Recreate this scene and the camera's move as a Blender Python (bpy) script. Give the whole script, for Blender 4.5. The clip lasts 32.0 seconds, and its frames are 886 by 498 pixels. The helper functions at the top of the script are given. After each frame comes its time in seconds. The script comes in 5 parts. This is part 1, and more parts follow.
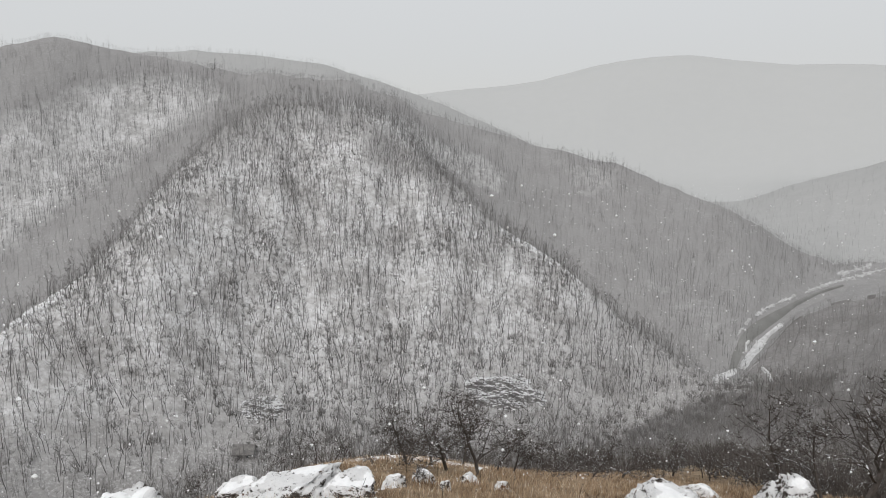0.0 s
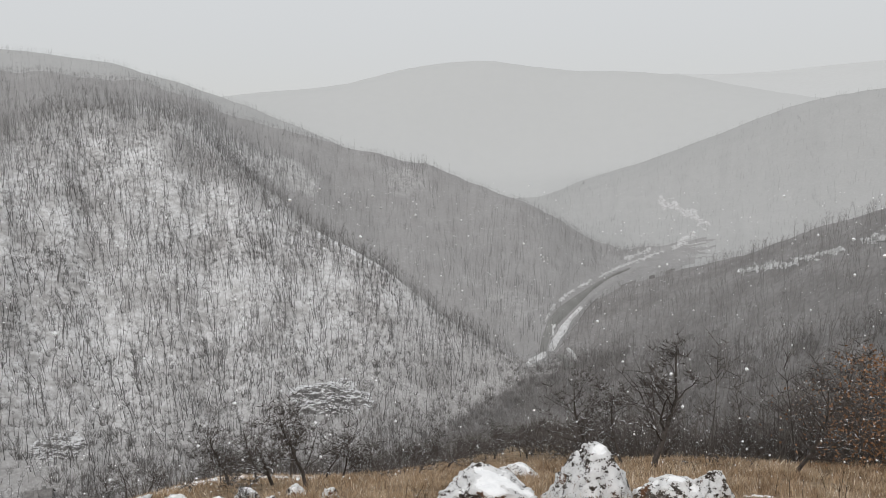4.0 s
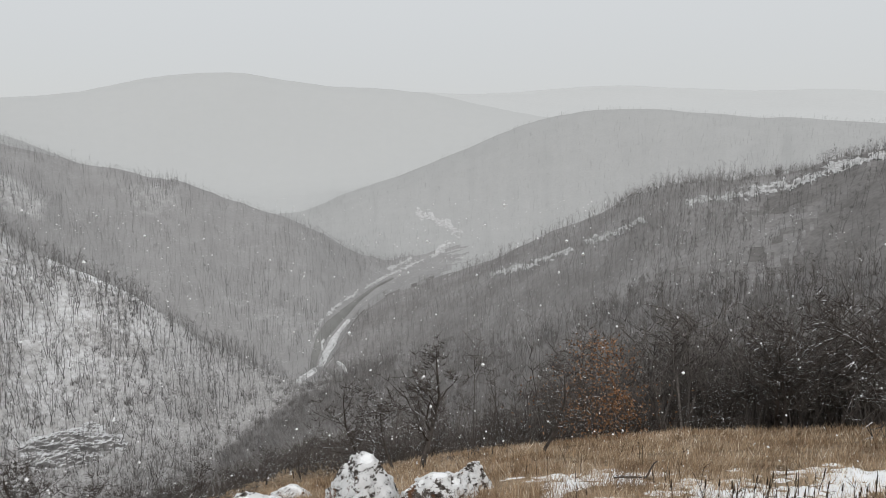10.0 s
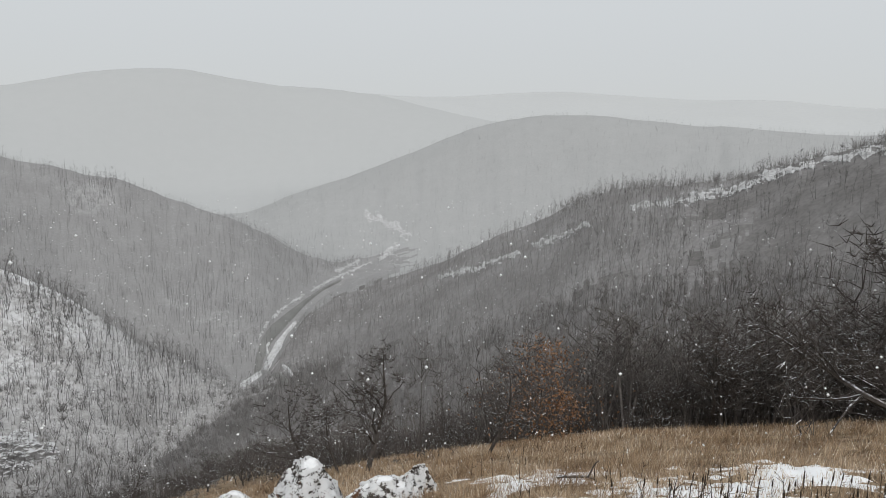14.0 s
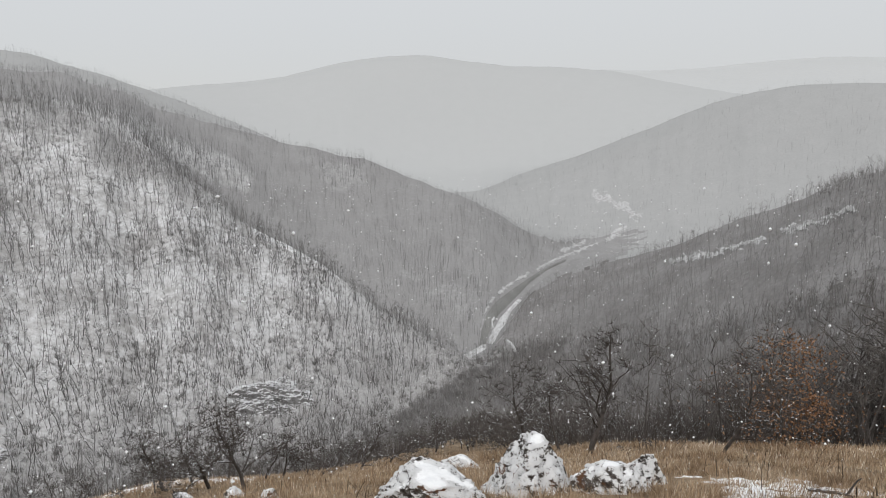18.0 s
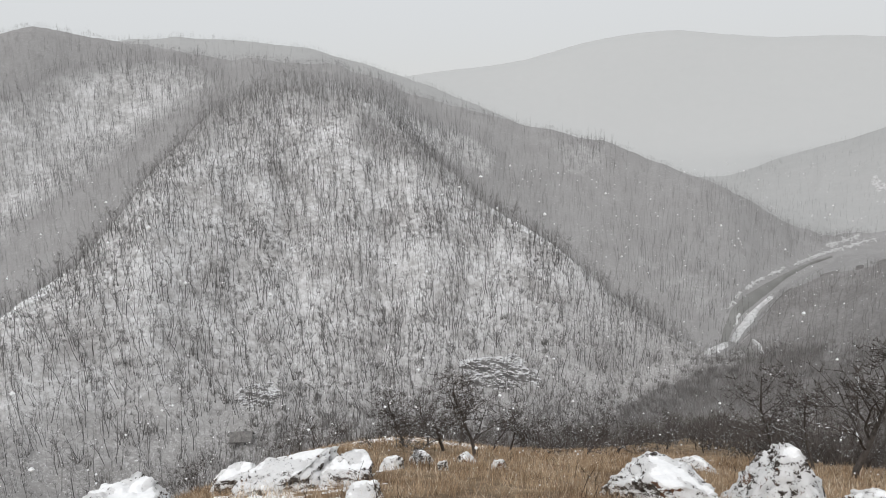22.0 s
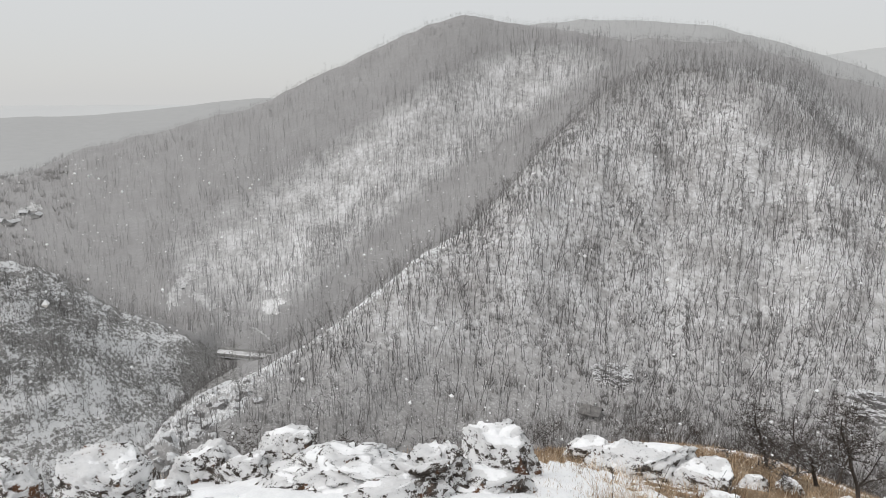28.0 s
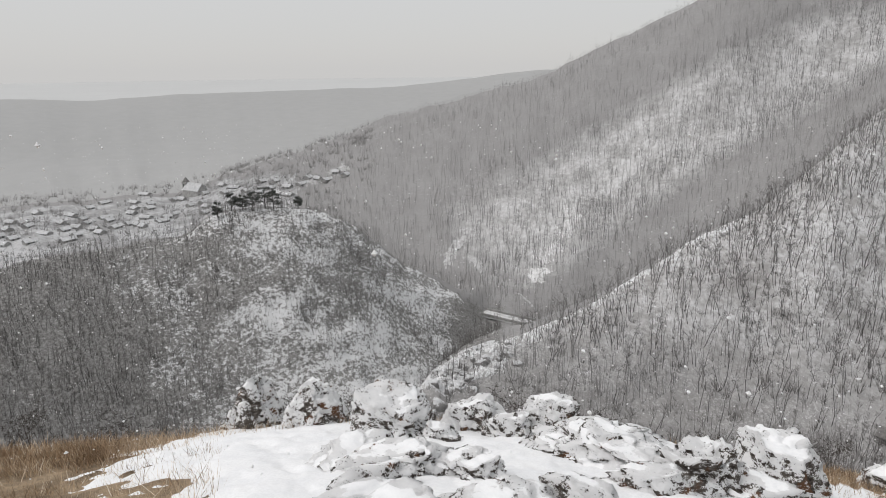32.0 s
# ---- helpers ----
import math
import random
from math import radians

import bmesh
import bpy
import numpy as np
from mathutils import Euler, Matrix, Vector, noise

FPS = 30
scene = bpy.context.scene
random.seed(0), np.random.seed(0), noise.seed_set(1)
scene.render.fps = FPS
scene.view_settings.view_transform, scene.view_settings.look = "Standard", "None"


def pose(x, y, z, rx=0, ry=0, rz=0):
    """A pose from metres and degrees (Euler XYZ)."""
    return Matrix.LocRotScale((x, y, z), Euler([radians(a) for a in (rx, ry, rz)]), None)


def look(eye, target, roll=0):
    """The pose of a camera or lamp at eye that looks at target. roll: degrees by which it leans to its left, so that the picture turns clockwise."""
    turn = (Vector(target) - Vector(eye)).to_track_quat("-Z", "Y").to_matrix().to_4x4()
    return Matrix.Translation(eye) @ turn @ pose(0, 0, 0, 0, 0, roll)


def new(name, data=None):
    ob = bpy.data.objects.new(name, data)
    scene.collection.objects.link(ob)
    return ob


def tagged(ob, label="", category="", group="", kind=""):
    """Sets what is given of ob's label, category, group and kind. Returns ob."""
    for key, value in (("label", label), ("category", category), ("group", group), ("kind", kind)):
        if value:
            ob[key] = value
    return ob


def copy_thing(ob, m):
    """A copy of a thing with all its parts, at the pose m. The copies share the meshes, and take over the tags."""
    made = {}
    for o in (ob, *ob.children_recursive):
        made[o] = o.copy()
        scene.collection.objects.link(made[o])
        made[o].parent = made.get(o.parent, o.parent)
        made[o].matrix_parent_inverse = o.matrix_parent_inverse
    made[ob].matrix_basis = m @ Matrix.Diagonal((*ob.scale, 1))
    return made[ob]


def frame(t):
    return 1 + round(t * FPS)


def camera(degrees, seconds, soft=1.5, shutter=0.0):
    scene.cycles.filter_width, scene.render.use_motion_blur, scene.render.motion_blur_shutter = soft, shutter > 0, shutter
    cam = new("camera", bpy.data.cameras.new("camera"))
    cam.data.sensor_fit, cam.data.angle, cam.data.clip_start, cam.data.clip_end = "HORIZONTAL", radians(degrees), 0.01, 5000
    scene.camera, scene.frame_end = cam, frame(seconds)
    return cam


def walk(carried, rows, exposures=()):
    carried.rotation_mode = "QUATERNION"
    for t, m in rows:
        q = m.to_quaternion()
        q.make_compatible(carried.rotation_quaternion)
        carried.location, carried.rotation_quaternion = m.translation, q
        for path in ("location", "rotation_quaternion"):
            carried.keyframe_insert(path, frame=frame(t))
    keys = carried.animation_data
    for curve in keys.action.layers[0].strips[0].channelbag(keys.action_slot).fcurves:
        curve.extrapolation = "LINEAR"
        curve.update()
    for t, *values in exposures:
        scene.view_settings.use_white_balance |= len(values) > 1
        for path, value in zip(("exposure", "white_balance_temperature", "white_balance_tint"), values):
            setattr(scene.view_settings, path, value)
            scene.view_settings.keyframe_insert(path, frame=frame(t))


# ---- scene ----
# The camera turns with the arm round the body's axis, 0.35 m out, at eye height over a hilltop.
cam = camera(66.85, 32.0, soft=0.8)
EYE, ARM = 1.6, 0.35
# seconds, heading (degrees to the right), pitch, roll
ROWS = [
    (0, 0.00, -10.00, 0.50), (0.5, 2.27, -10.33, 0.76), (1, 4.11, -10.32, 0.30),
    (1.5, 6.08, -10.28, 0.02), (2, 7.98, -10.23, -0.02), (2.5, 9.82, -10.09, 0.05),
    (3, 11.32, -9.86, -0.08), (3.5, 13.64, -9.82, -0.04), (5.5, 20.41, -9.38, -0.26),
    (6, 22.65, -9.54, -0.04), (6.5, 24.63, -9.35, 0.25), (7, 26.63, -9.22, 0.22),
    (7.5, 27.39, -9.36, 0.27), (8, 28.35, -9.16, 0.03), (8.5, 29.32, -8.99, -0.48),
    (9, 31.55, -8.75, -0.16), (9.5, 33.25, -8.62, -0.18), (10, 35.75, -8.51, 0.09),
    (10.5, 37.72, -8.36, 0.09), (11, 39.92, -8.42, 0.75), (11.5, 41.68, -7.88, 1.00),
    (12, 43.18, -7.99, 1.44), (12.5, 42.47, -7.77, 1.44), (13, 42.12, -7.62, 1.41),
    (13.5, 41.47, -7.87, 1.35), (15.5, 33.26, -9.19, 0.15), (16, 30.28, -9.49, 0.04),
    (16.5, 27.61, -9.87, -0.05), (17, 25.09, -10.17, 0.01), (17.5, 22.96, -10.16, -0.02),
    (18, 20.88, -10.18, -0.03), (18.5, 18.56, -10.26, -0.14), (19, 15.40, -10.52, -0.49),
    (19.5, 12.86, -10.74, -0.52), (20, 11.03, -10.62, -0.59), (20.5, 8.35, -11.17, -0.64),
    (21, 5.85, -11.46, -1.02), (21.5, 3.25, -11.47, -1.04), (22, 0.75, -11.52, -0.94),
    (22.5, -2.18, -11.62, -1.06), (23, -5.08, -11.81, -0.89), (23.5, -7.22, -11.45, -0.80),
    (24, -8.86, -11.30, -0.68), (24.5, -12.49, -11.54, -0.66), (26.5, -22.56, -12.10, -0.04),
    (27, -25.54, -12.50, 0.01), (27.5, -28.16, -12.58, -0.06), (28, -30.89, -12.86, 0.17),
    (28.5, -34.53, -13.27, -0.09), (29, -36.60, -13.48, 0.03), (29.5, -39.41, -14.10, 0.07),
    (30, -42.90, -14.61, -0.32), (30.5, -46.38, -15.10, -0.52), (31, -49.51, -15.63, -0.50),
    (31.5, -52.21, -15.68, -0.43), (32, -54.16, -15.11, -0.59),
]
walk(cam, [(t, pose(ARM * math.sin(radians(h)), ARM * math.cos(radians(h)), EYE, 90 + p, 0, -h) @ pose(0, 0, 0, 0, 0, r))
           for t, h, p, r in ROWS],
     exposures=[(0, 0.02, 6530, 12), (9, 0.02, 6500, 11.5), (13, -0.04, 6420, 10.5), (19, 0.06, 6480, 12), (24, 0.14, 6500, 12), (28, 0.07, 6530, 12), (32, -0.02, 6580, 13)])

# ---- light: an even snow sky and a wide, weak sun ----
world = bpy.data.worlds.new("snow_sky")
scene.world = world
world.use_nodes = True
wn, wl = world.node_tree.nodes, world.node_tree.links
sky = wn.new("ShaderNodeTexSky")
sky.sky_type, sky.sun_disc, sky.sun_elevation, sky.sun_rotation = "NISHITA", False, radians(55), radians(150)
sky_dim = wn.new("ShaderNodeVectorMath")
sky_dim.operation = "SCALE"
sky_dim.inputs["Scale"].default_value = 0.08
wl.new(sky.outputs[0], sky_dim.inputs[0])
sky_cloud = wn.new("ShaderNodeMixRGB")
sky_cloud.inputs["Fac"].default_value = 0.9
sky_up = wn.new("ShaderNodeTexCoord")
sky_sep = wn.new("ShaderNodeSeparateXYZ")
sky_ramp = wn.new("ShaderNodeValToRGB")
sky_ramp.color_ramp.elements[0].position, sky_ramp.color_ramp.elements[0].color = 0.0, (0.62, 0.63, 0.622, 1)
sky_ramp.color_ramp.elements[1].position, sky_ramp.color_ramp.elements[1].color = 0.2, (0.69, 0.712, 0.712, 1)
wl.new(sky_up.outputs["Generated"], sky_sep.inputs[0])
wl.new(sky_sep.outputs["Z"], sky_ramp.inputs[0])
wl.new(sky_dim.outputs[0], sky_cloud.inputs["Color1"])
wl.new(sky_ramp.outputs[0], sky_cloud.inputs["Color2"])
wl.new(sky_cloud.outputs[0], wn["Background"].inputs[0])
wn["Background"].inputs[1].default_value = 1.0
sun = new("sun", bpy.data.lights.new("sun", "SUN"))
sun.data.energy, sun.data.angle, sun.data.color = 1.4, radians(40), (1.0, 0.98, 0.95)
sun.matrix_world = look((-40, -70, 110), (0, 0, 0))

# ---- materials ----


def material(name, rough=0.9, spec=0.15):
    mat = bpy.data.materials.new(name)
    mat.use_nodes = True
    shader = mat.node_tree.nodes["Principled BSDF"]
    shader.inputs["Roughness"].default_value = rough
    shader.inputs["Specular IOR Level"].default_value = spec
    return mat, mat.node_tree.nodes, mat.node_tree.links, shader


def noise_node(n, l, scale, detail=4.0, rough=0.6, vector=None, stretch=None):
    """A noise texture over world places; stretch scales the axes."""
    tex = n.new("ShaderNodeTexNoise")
    tex.inputs["Scale"].default_value, tex.inputs["Detail"].default_value = scale, detail
    tex.inputs["Roughness"].default_value = rough
    if vector is None:
        vector = n.new("ShaderNodeNewGeometry").outputs["Position"]
    if stretch:
        m = n.new("ShaderNodeVectorMath")
        m.operation = "MULTIPLY"
        m.inputs[1].default_value = stretch
        l.new(vector, m.inputs[0])
        vector = m.outputs[0]
    l.new(vector, tex.inputs["Vector"])
    return tex.outputs["Fac"]


def ramp_node(n, l, fac, stops):
    r = n.new("ShaderNodeValToRGB")
    e = r.color_ramp.elements
    while len(e) < len(stops):
        e.new(0.5)
    for el, (p, c) in zip(e, stops):
        el.position, el.color = p, (*c, 1) if len(c) == 3 else c
    l.new(fac, r.inputs[0])
    return r.outputs[0]


def mix_node(n, l, fac, a, b, kind="MIX"):
    m = n.new("ShaderNodeMixRGB")
    m.blend_type = kind
    for sock, v in (("Fac", fac), ("Color1", a), ("Color2", b)):
        if isinstance(v, (int, float)):
            m.inputs[sock].default_value = v
        elif isinstance(v, tuple):
            m.inputs[sock].default_value = (*v, 1)
        else:
            l.new(v, m.inputs[sock])
    return m.outputs[0]


def math_node(n, l, kind, a, b, clamp=False):
    m = n.new("ShaderNodeMath")
    m.operation, m.use_clamp = kind, clamp
    for i, v in enumerate((a, b)):
        if isinstance(v, (int, float)):
            m.inputs[i].default_value = v
        else:
            l.new(v, m.inputs[i])
    return m.outputs[0]


def bump_node(n, l, shader, height, strength, distance):
    b = n.new("ShaderNodeBump")
    b.inputs["Strength"].default_value, b.inputs["Distance"].default_value = strength, distance
    l.new(height, b.inputs["Height"])
    l.new(b.outputs[0], shader.inputs["Normal"])


def two_tone(name, dark, light, scale, low=0.4, high=0.6, fine=None, rough=0.9, bump=0.0, stretch=None, island=0.0, grainy=0.55):
    """A surface that wanders between two colours at one scale and is grained at a finer one."""
    mat, n, l, s = material(name, rough)
    base = ramp_node(n, l, noise_node(n, l, scale, 5, 0.65, stretch=stretch), [(low, dark), (high, light)])
    grain = noise_node(n, l, fine or scale * 9, 5, 0.7)
    col = mix_node(n, l, grainy, base, ramp_node(n, l, grain, [(0.4, (0.42, 0.42, 0.42)), (0.58, (1, 1, 1))]), "MULTIPLY")
    if island:
        rnd = n.new("ShaderNodeNewGeometry").outputs["Random Per Island"]
        col = mix_node(n, l, 1.0, col, ramp_node(n, l, rnd, [(0, (1 - island,) * 3), (1, (1, 1, 1))]), "MULTIPLY")
    l.new(col, s.inputs["Base Color"])
    if bump:
        bump_node(n, l, s, grain, bump, 1 / (fine or scale * 9))
    return mat


def snow_on(name, under_dark, under_light, under_scale, top_low, top_high, patch, snow=(0.84, 0.86, 0.88), bump_scale=8.0, bump=0.4, dist=0.05, dusted=0):
    """A surface with snow lying on what faces upwards, broken by patches."""
    mat, n, l, s = material(name, 0.9, 0.2)
    under = ramp_node(n, l, noise_node(n, l, under_scale, 7, 0.7), [(0.32, under_dark), (0.66, under_light)])
    up = n.new("ShaderNodeSeparateXYZ")
    l.new(n.new("ShaderNodeNewGeometry").outputs["Normal"], up.inputs[0])
    broken = mix_node(n, l, 0.4, noise_node(n, l, patch, 8, 0.72), noise_node(n, l, patch * 5, 5, 0.75))
    lie = math_node(n, l, "ADD", up.outputs["Z"], math_node(n, l, "MULTIPLY", math_node(n, l, "SUBTRACT", broken, 0.5), 2.6))
    mask = ramp_node(n, l, lie, [(top_low, (0, 0, 0)), (top_high, (1, 1, 1))])
    white = mix_node(n, l, 0.35, snow, ramp_node(n, l, noise_node(n, l, patch * 3, 4), [(0.3, (0.72, 0.74, 0.76)), (0.65, (1, 1, 1))]), "MULTIPLY")
    if dusted:
        thin = ramp_node(n, l, noise_node(n, l, dusted, 6, 0.8), [(0.47, (0, 0, 0)), (0.58, (0.85, 0.85, 0.85))])
        side = ramp_node(n, l, math_node(n, l, "ADD", up.outputs["Z"], math_node(n, l, "MULTIPLY", math_node(n, l, "SUBTRACT", broken, 0.5), 2.0)), [(0.1, (0, 0, 0)), (0.4, (1, 1, 1))])
        under = mix_node(n, l, mix_node(n, l, 1.0, thin, side, "MULTIPLY"), under, white)
    l.new(mix_node(n, l, mask, under, white), s.inputs["Base Color"])
    bump_node(n, l, s, noise_node(n, l, bump_scale, 8, 0.7), bump, dist)
    return mat


CRAG = snow_on("snow_streaked_cliff", (0.17, 0.165, 0.16), (0.36, 0.352, 0.345), 0.5, 0.55, 0.75, 0.6, snow=(0.7, 0.705, 0.71), bump_scale=0.8, bump=0.6, dist=0.5)


def stony_material():
    """A steep hill of broken rock: dark litter, grey stone and snow caught on slanting ledges."""
    mat, n, l, s = material("stony_snowy_hill", 0.95)
    ribs = noise_node(n, l, 0.07, 6, 0.7, stretch=(1.4, 0.7, 1.0))
    ledges = noise_node(n, l, 0.8, 8, 0.75, stretch=(1, 1, 1.5))
    stone = ramp_node(n, l, noise_node(n, l, 1.2, 6, 0.75), [(0.36, (0.14, 0.136, 0.13)), (0.62, (0.4, 0.395, 0.385))])
    close = n.new("ShaderNodeAttribute")
    close.attribute_name = "close_wood_and_haze"
    lie = mix_node(n, l, 0.62, ribs, ledges)
    lie = math_node(n, l, "SUBTRACT", lie, math_node(n, l, "MULTIPLY", close.outputs["Fac"], 0.13))
    up = n.new("ShaderNodeSeparateXYZ")
    l.new(n.new("ShaderNodeNewGeometry").outputs["Normal"], up.inputs[0])
    lie = math_node(n, l, "ADD", lie, math_node(n, l, "MULTIPLY", math_node(n, l, "SUBTRACT", up.outputs["Z"], 0.72), 0.12))
    mask = ramp_node(n, l, lie, [(0.478, (0, 0, 0)), (0.508, (1, 1, 1))])
    l.new(mix_node(n, l, mask, stone, (0.74, 0.745, 0.75)), s.inputs["Base Color"])
    bump_node(n, l, s, ledges, 0.6, 1.0)
    return mat


STONY = stony_material()
BRUSH = two_tone("pale_grey_brush", (0.2, 0.19, 0.182), (0.34, 0.325, 0.312), 0.3, island=0.3, grainy=0.3)
STRAW_GROUND = two_tone("straw_ground", (0.15, 0.11, 0.073), (0.44, 0.335, 0.225), 1.4, 0.35, 0.65, 24, bump=0.5)
# Litter lightened for haze: paler on the upper spur than below.
LITTER_FLOOR = two_tone("leaf_litter_under_trees", (0.18, 0.172, 0.167), (0.29, 0.281, 0.276), 0.08, 0.4, 0.75, 0.9, grainy=0.35)
CREST_FLOOR = two_tone("hazed_litter_on_the_spur", (0.235, 0.227, 0.223), (0.33, 0.322, 0.318), 0.05, 0.38, 0.72, 0.7, grainy=0.3)


def slope_wood_material(name, snow_low, snow_high, wood_low, wood_high, size, flecks=0.0):
    """Wooded slopes: snow between open trees, blotched by brush, passing raggedly into the brown floor of close young
    wood; far hills carry haze tones instead.
    """
    mat, n, l, s = material(name, 0.95)
    grain = noise_node(n, l, 0.55, 5, 0.6, stretch=(1, 1, 0.5))
    snow = ramp_node(n, l, mix_node(n, l, 0.45, noise_node(n, l, size, 6, 0.62), noise_node(n, l, size * 7, 4, 0.6)), [(0.4, snow_low), (0.58, snow_high)])
    snow = mix_node(n, l, 0.3, snow, ramp_node(n, l, grain, [(0.38, (0.6, 0.59, 0.58)), (0.6, (1, 1, 1))]), "MULTIPLY")
    wood = ramp_node(n, l, mix_node(n, l, 0.5, grain, noise_node(n, l, 0.05, 4)), [(0.35, wood_low), (0.65, wood_high)])
    if flecks:
        speck = noise_node(n, l, 1.3, 5, 0.72)
        patch = ramp_node(n, l, noise_node(n, l, 0.09, 4), [(0.4, (0.35, 0.35, 0.35)), (0.65, (1, 1, 1))])
        lit = math_node(n, l, "MULTIPLY", ramp_node(n, l, speck, [(0.53, (0, 0, 0)), (0.6, (1, 1, 1))]), math_node(n, l, "MULTIPLY", patch, flecks))
        wood = mix_node(n, l, lit, wood, snow_high)
        snow = mix_node(n, l, math_node(n, l, "MULTIPLY", ramp_node(n, l, speck, [(0.4, (1, 1, 1)), (0.47, (0, 0, 0))]), flecks), snow, wood_high)
    close = n.new("ShaderNodeAttribute")
    close.attribute_name = "close_wood_and_haze"
    ragged = math_node(n, l, "MULTIPLY", math_node(n, l, "SUBTRACT", noise_node(n, l, 0.12, 7, 0.75), 0.5), 0.9)
    fac = ramp_node(n, l, math_node(n, l, "ADD", close.outputs["Fac"], ragged), [(0.2, (0, 0, 0)), (0.8, (1, 1, 1))])
    l.new(mix_node(n, l, fac, snow, wood), s.inputs["Base Color"])
    return mat


# Haze is painted into slope, hill and far floors: paler, flatter with distance.
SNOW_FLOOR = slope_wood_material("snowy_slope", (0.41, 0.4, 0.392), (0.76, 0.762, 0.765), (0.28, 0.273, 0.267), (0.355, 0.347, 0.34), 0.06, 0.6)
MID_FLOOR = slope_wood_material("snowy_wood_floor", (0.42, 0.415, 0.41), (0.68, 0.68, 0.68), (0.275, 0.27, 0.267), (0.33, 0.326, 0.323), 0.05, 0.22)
HILL_FLOOR = slope_wood_material("hill_wood_paled_for_haze", (0.42, 0.42, 0.416), (0.46, 0.46, 0.456), (0.375, 0.377, 0.374), (0.41, 0.412, 0.408), 0.012)
FAR_FLOOR = slope_wood_material("distant_wood_paled_for_haze", (0.5, 0.506, 0.502), (0.515, 0.521, 0.517), (0.475, 0.482, 0.478), (0.49, 0.496, 0.492), 0.004)
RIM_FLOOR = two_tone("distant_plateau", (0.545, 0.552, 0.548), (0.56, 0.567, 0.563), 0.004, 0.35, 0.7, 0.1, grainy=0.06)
PLAIN_FLOOR = two_tone("snowy_fields", (0.36, 0.36, 0.36), (0.54, 0.545, 0.55), 0.035, 0.44, 0.56, 0.3, stretch=(1, 1, 3), grainy=0.3)
OPEN_SNOW = two_tone("open_snow", (0.5, 0.5, 0.498), (0.72, 0.722, 0.724), 0.25, 0.35, 0.55, 1.2, grainy=0.3)
# Distance haze is painted into these barks and twigs as a paler tone.
BARK_SLOPE = two_tone("hazed_bark", (0.13, 0.124, 0.119), (0.23, 0.222, 0.216), 0.3, island=0.3, grainy=0.2)
TWIG_SLOPE = two_tone("rimed_hazed_twigs", (0.24, 0.232, 0.226), (0.38, 0.37, 0.362), 0.3, island=0.3, grainy=0.2)
BARK_MID = two_tone("hazed_bark_on_high_slope", (0.165, 0.161, 0.158), (0.235, 0.23, 0.226), 0.2, island=0.25, grainy=0.2)
TWIG_MID = two_tone("rimed_hazed_twigs_on_high_slope", (0.33, 0.325, 0.32), (0.42, 0.415, 0.41), 0.2, island=0.25, grainy=0.2)
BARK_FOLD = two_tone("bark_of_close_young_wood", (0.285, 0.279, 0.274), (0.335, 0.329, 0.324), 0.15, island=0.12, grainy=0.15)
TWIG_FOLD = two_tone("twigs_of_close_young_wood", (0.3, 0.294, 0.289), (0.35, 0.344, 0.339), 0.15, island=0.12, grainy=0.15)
# Far-hill bark painted nearly as pale as the haze-toned hill floor.
BARK_HILL = two_tone("hazed_bark_on_far_hill", (0.355, 0.357, 0.353), (0.385, 0.387, 0.383), 0.1, island=0.1, grainy=0.12)
# Spur bark lightened for haze, the crest's more than the flank's.
BARK_SPUR = two_tone("hazed_grey_bark", (0.2, 0.19, 0.182), (0.29, 0.276, 0.266), 0.3, island=0.15, grainy=0.2)
# Darker grey wood for the crag's flank and the spur's shoulder.
BARK_DARK = two_tone("dark_grey_bark", (0.1, 0.096, 0.092), (0.18, 0.173, 0.167), 0.3, island=0.3, grainy=0.25)
TWIG_DARK = two_tone("dark_grey_twigs", (0.17, 0.163, 0.158), (0.27, 0.26, 0.252), 0.3, island=0.3, grainy=0.25)
BARK_CREST = two_tone("hazed_bark_on_the_spur", (0.3, 0.29, 0.283), (0.375, 0.363, 0.355), 0.3, island=0.15, grainy=0.2)
BARK_THICKET = two_tone("brown_wet_twigs", (0.13, 0.117, 0.108), (0.24, 0.218, 0.203), 1.0, island=0.35)
BARK = snow_on("dark_wet_bark", (0.042, 0.037, 0.034), (0.115, 0.1, 0.09), 6.0, 0.93, 1.1, 5.0, bump_scale=40, bump=0.5, dist=0.01)

# ---- mesh helpers ----


def hashed(ix, iy, seed):
    h = (ix * 374761393 + iy * 668265263 + seed * 1442695041) & 0x7FFFFFFF
    h = ((h ^ (h >> 13)) * 1274126177) & 0x7FFFFFFF
    return ((h ^ (h >> 16)) & 0xFFFF) / 65535.0


def wobble(x, y, seed=0, octaves=4):
    """Smooth noise of the plane, about -1 to 1."""
    total, amp, span = 0.0, 1.0, 0.0
    x, y = np.asarray(x, float), np.asarray(y, float)
    for o in range(octaves):
        ix, iy = np.floor(x).astype(np.int64), np.floor(y).astype(np.int64)
        fx, fy = x - ix, y - iy
        fx, fy = fx * fx * (3 - 2 * fx), fy * fy * (3 - 2 * fy)
        a, b = hashed(ix, iy, seed + o), hashed(ix + 1, iy, seed + o)
        c, d = hashed(ix, iy + 1, seed + o), hashed(ix + 1, iy + 1, seed + o)
        total = total + amp * ((a + (b - a) * fx) * (1 - fy) + (c + (d - c) * fx) * fy)
        span, amp, x, y = span + amp, amp * 0.55, x * 1.62 + y * 1.22 + 17.1, y * 1.62 - x * 1.22 + 5.7
    return 2 * total / span - 1


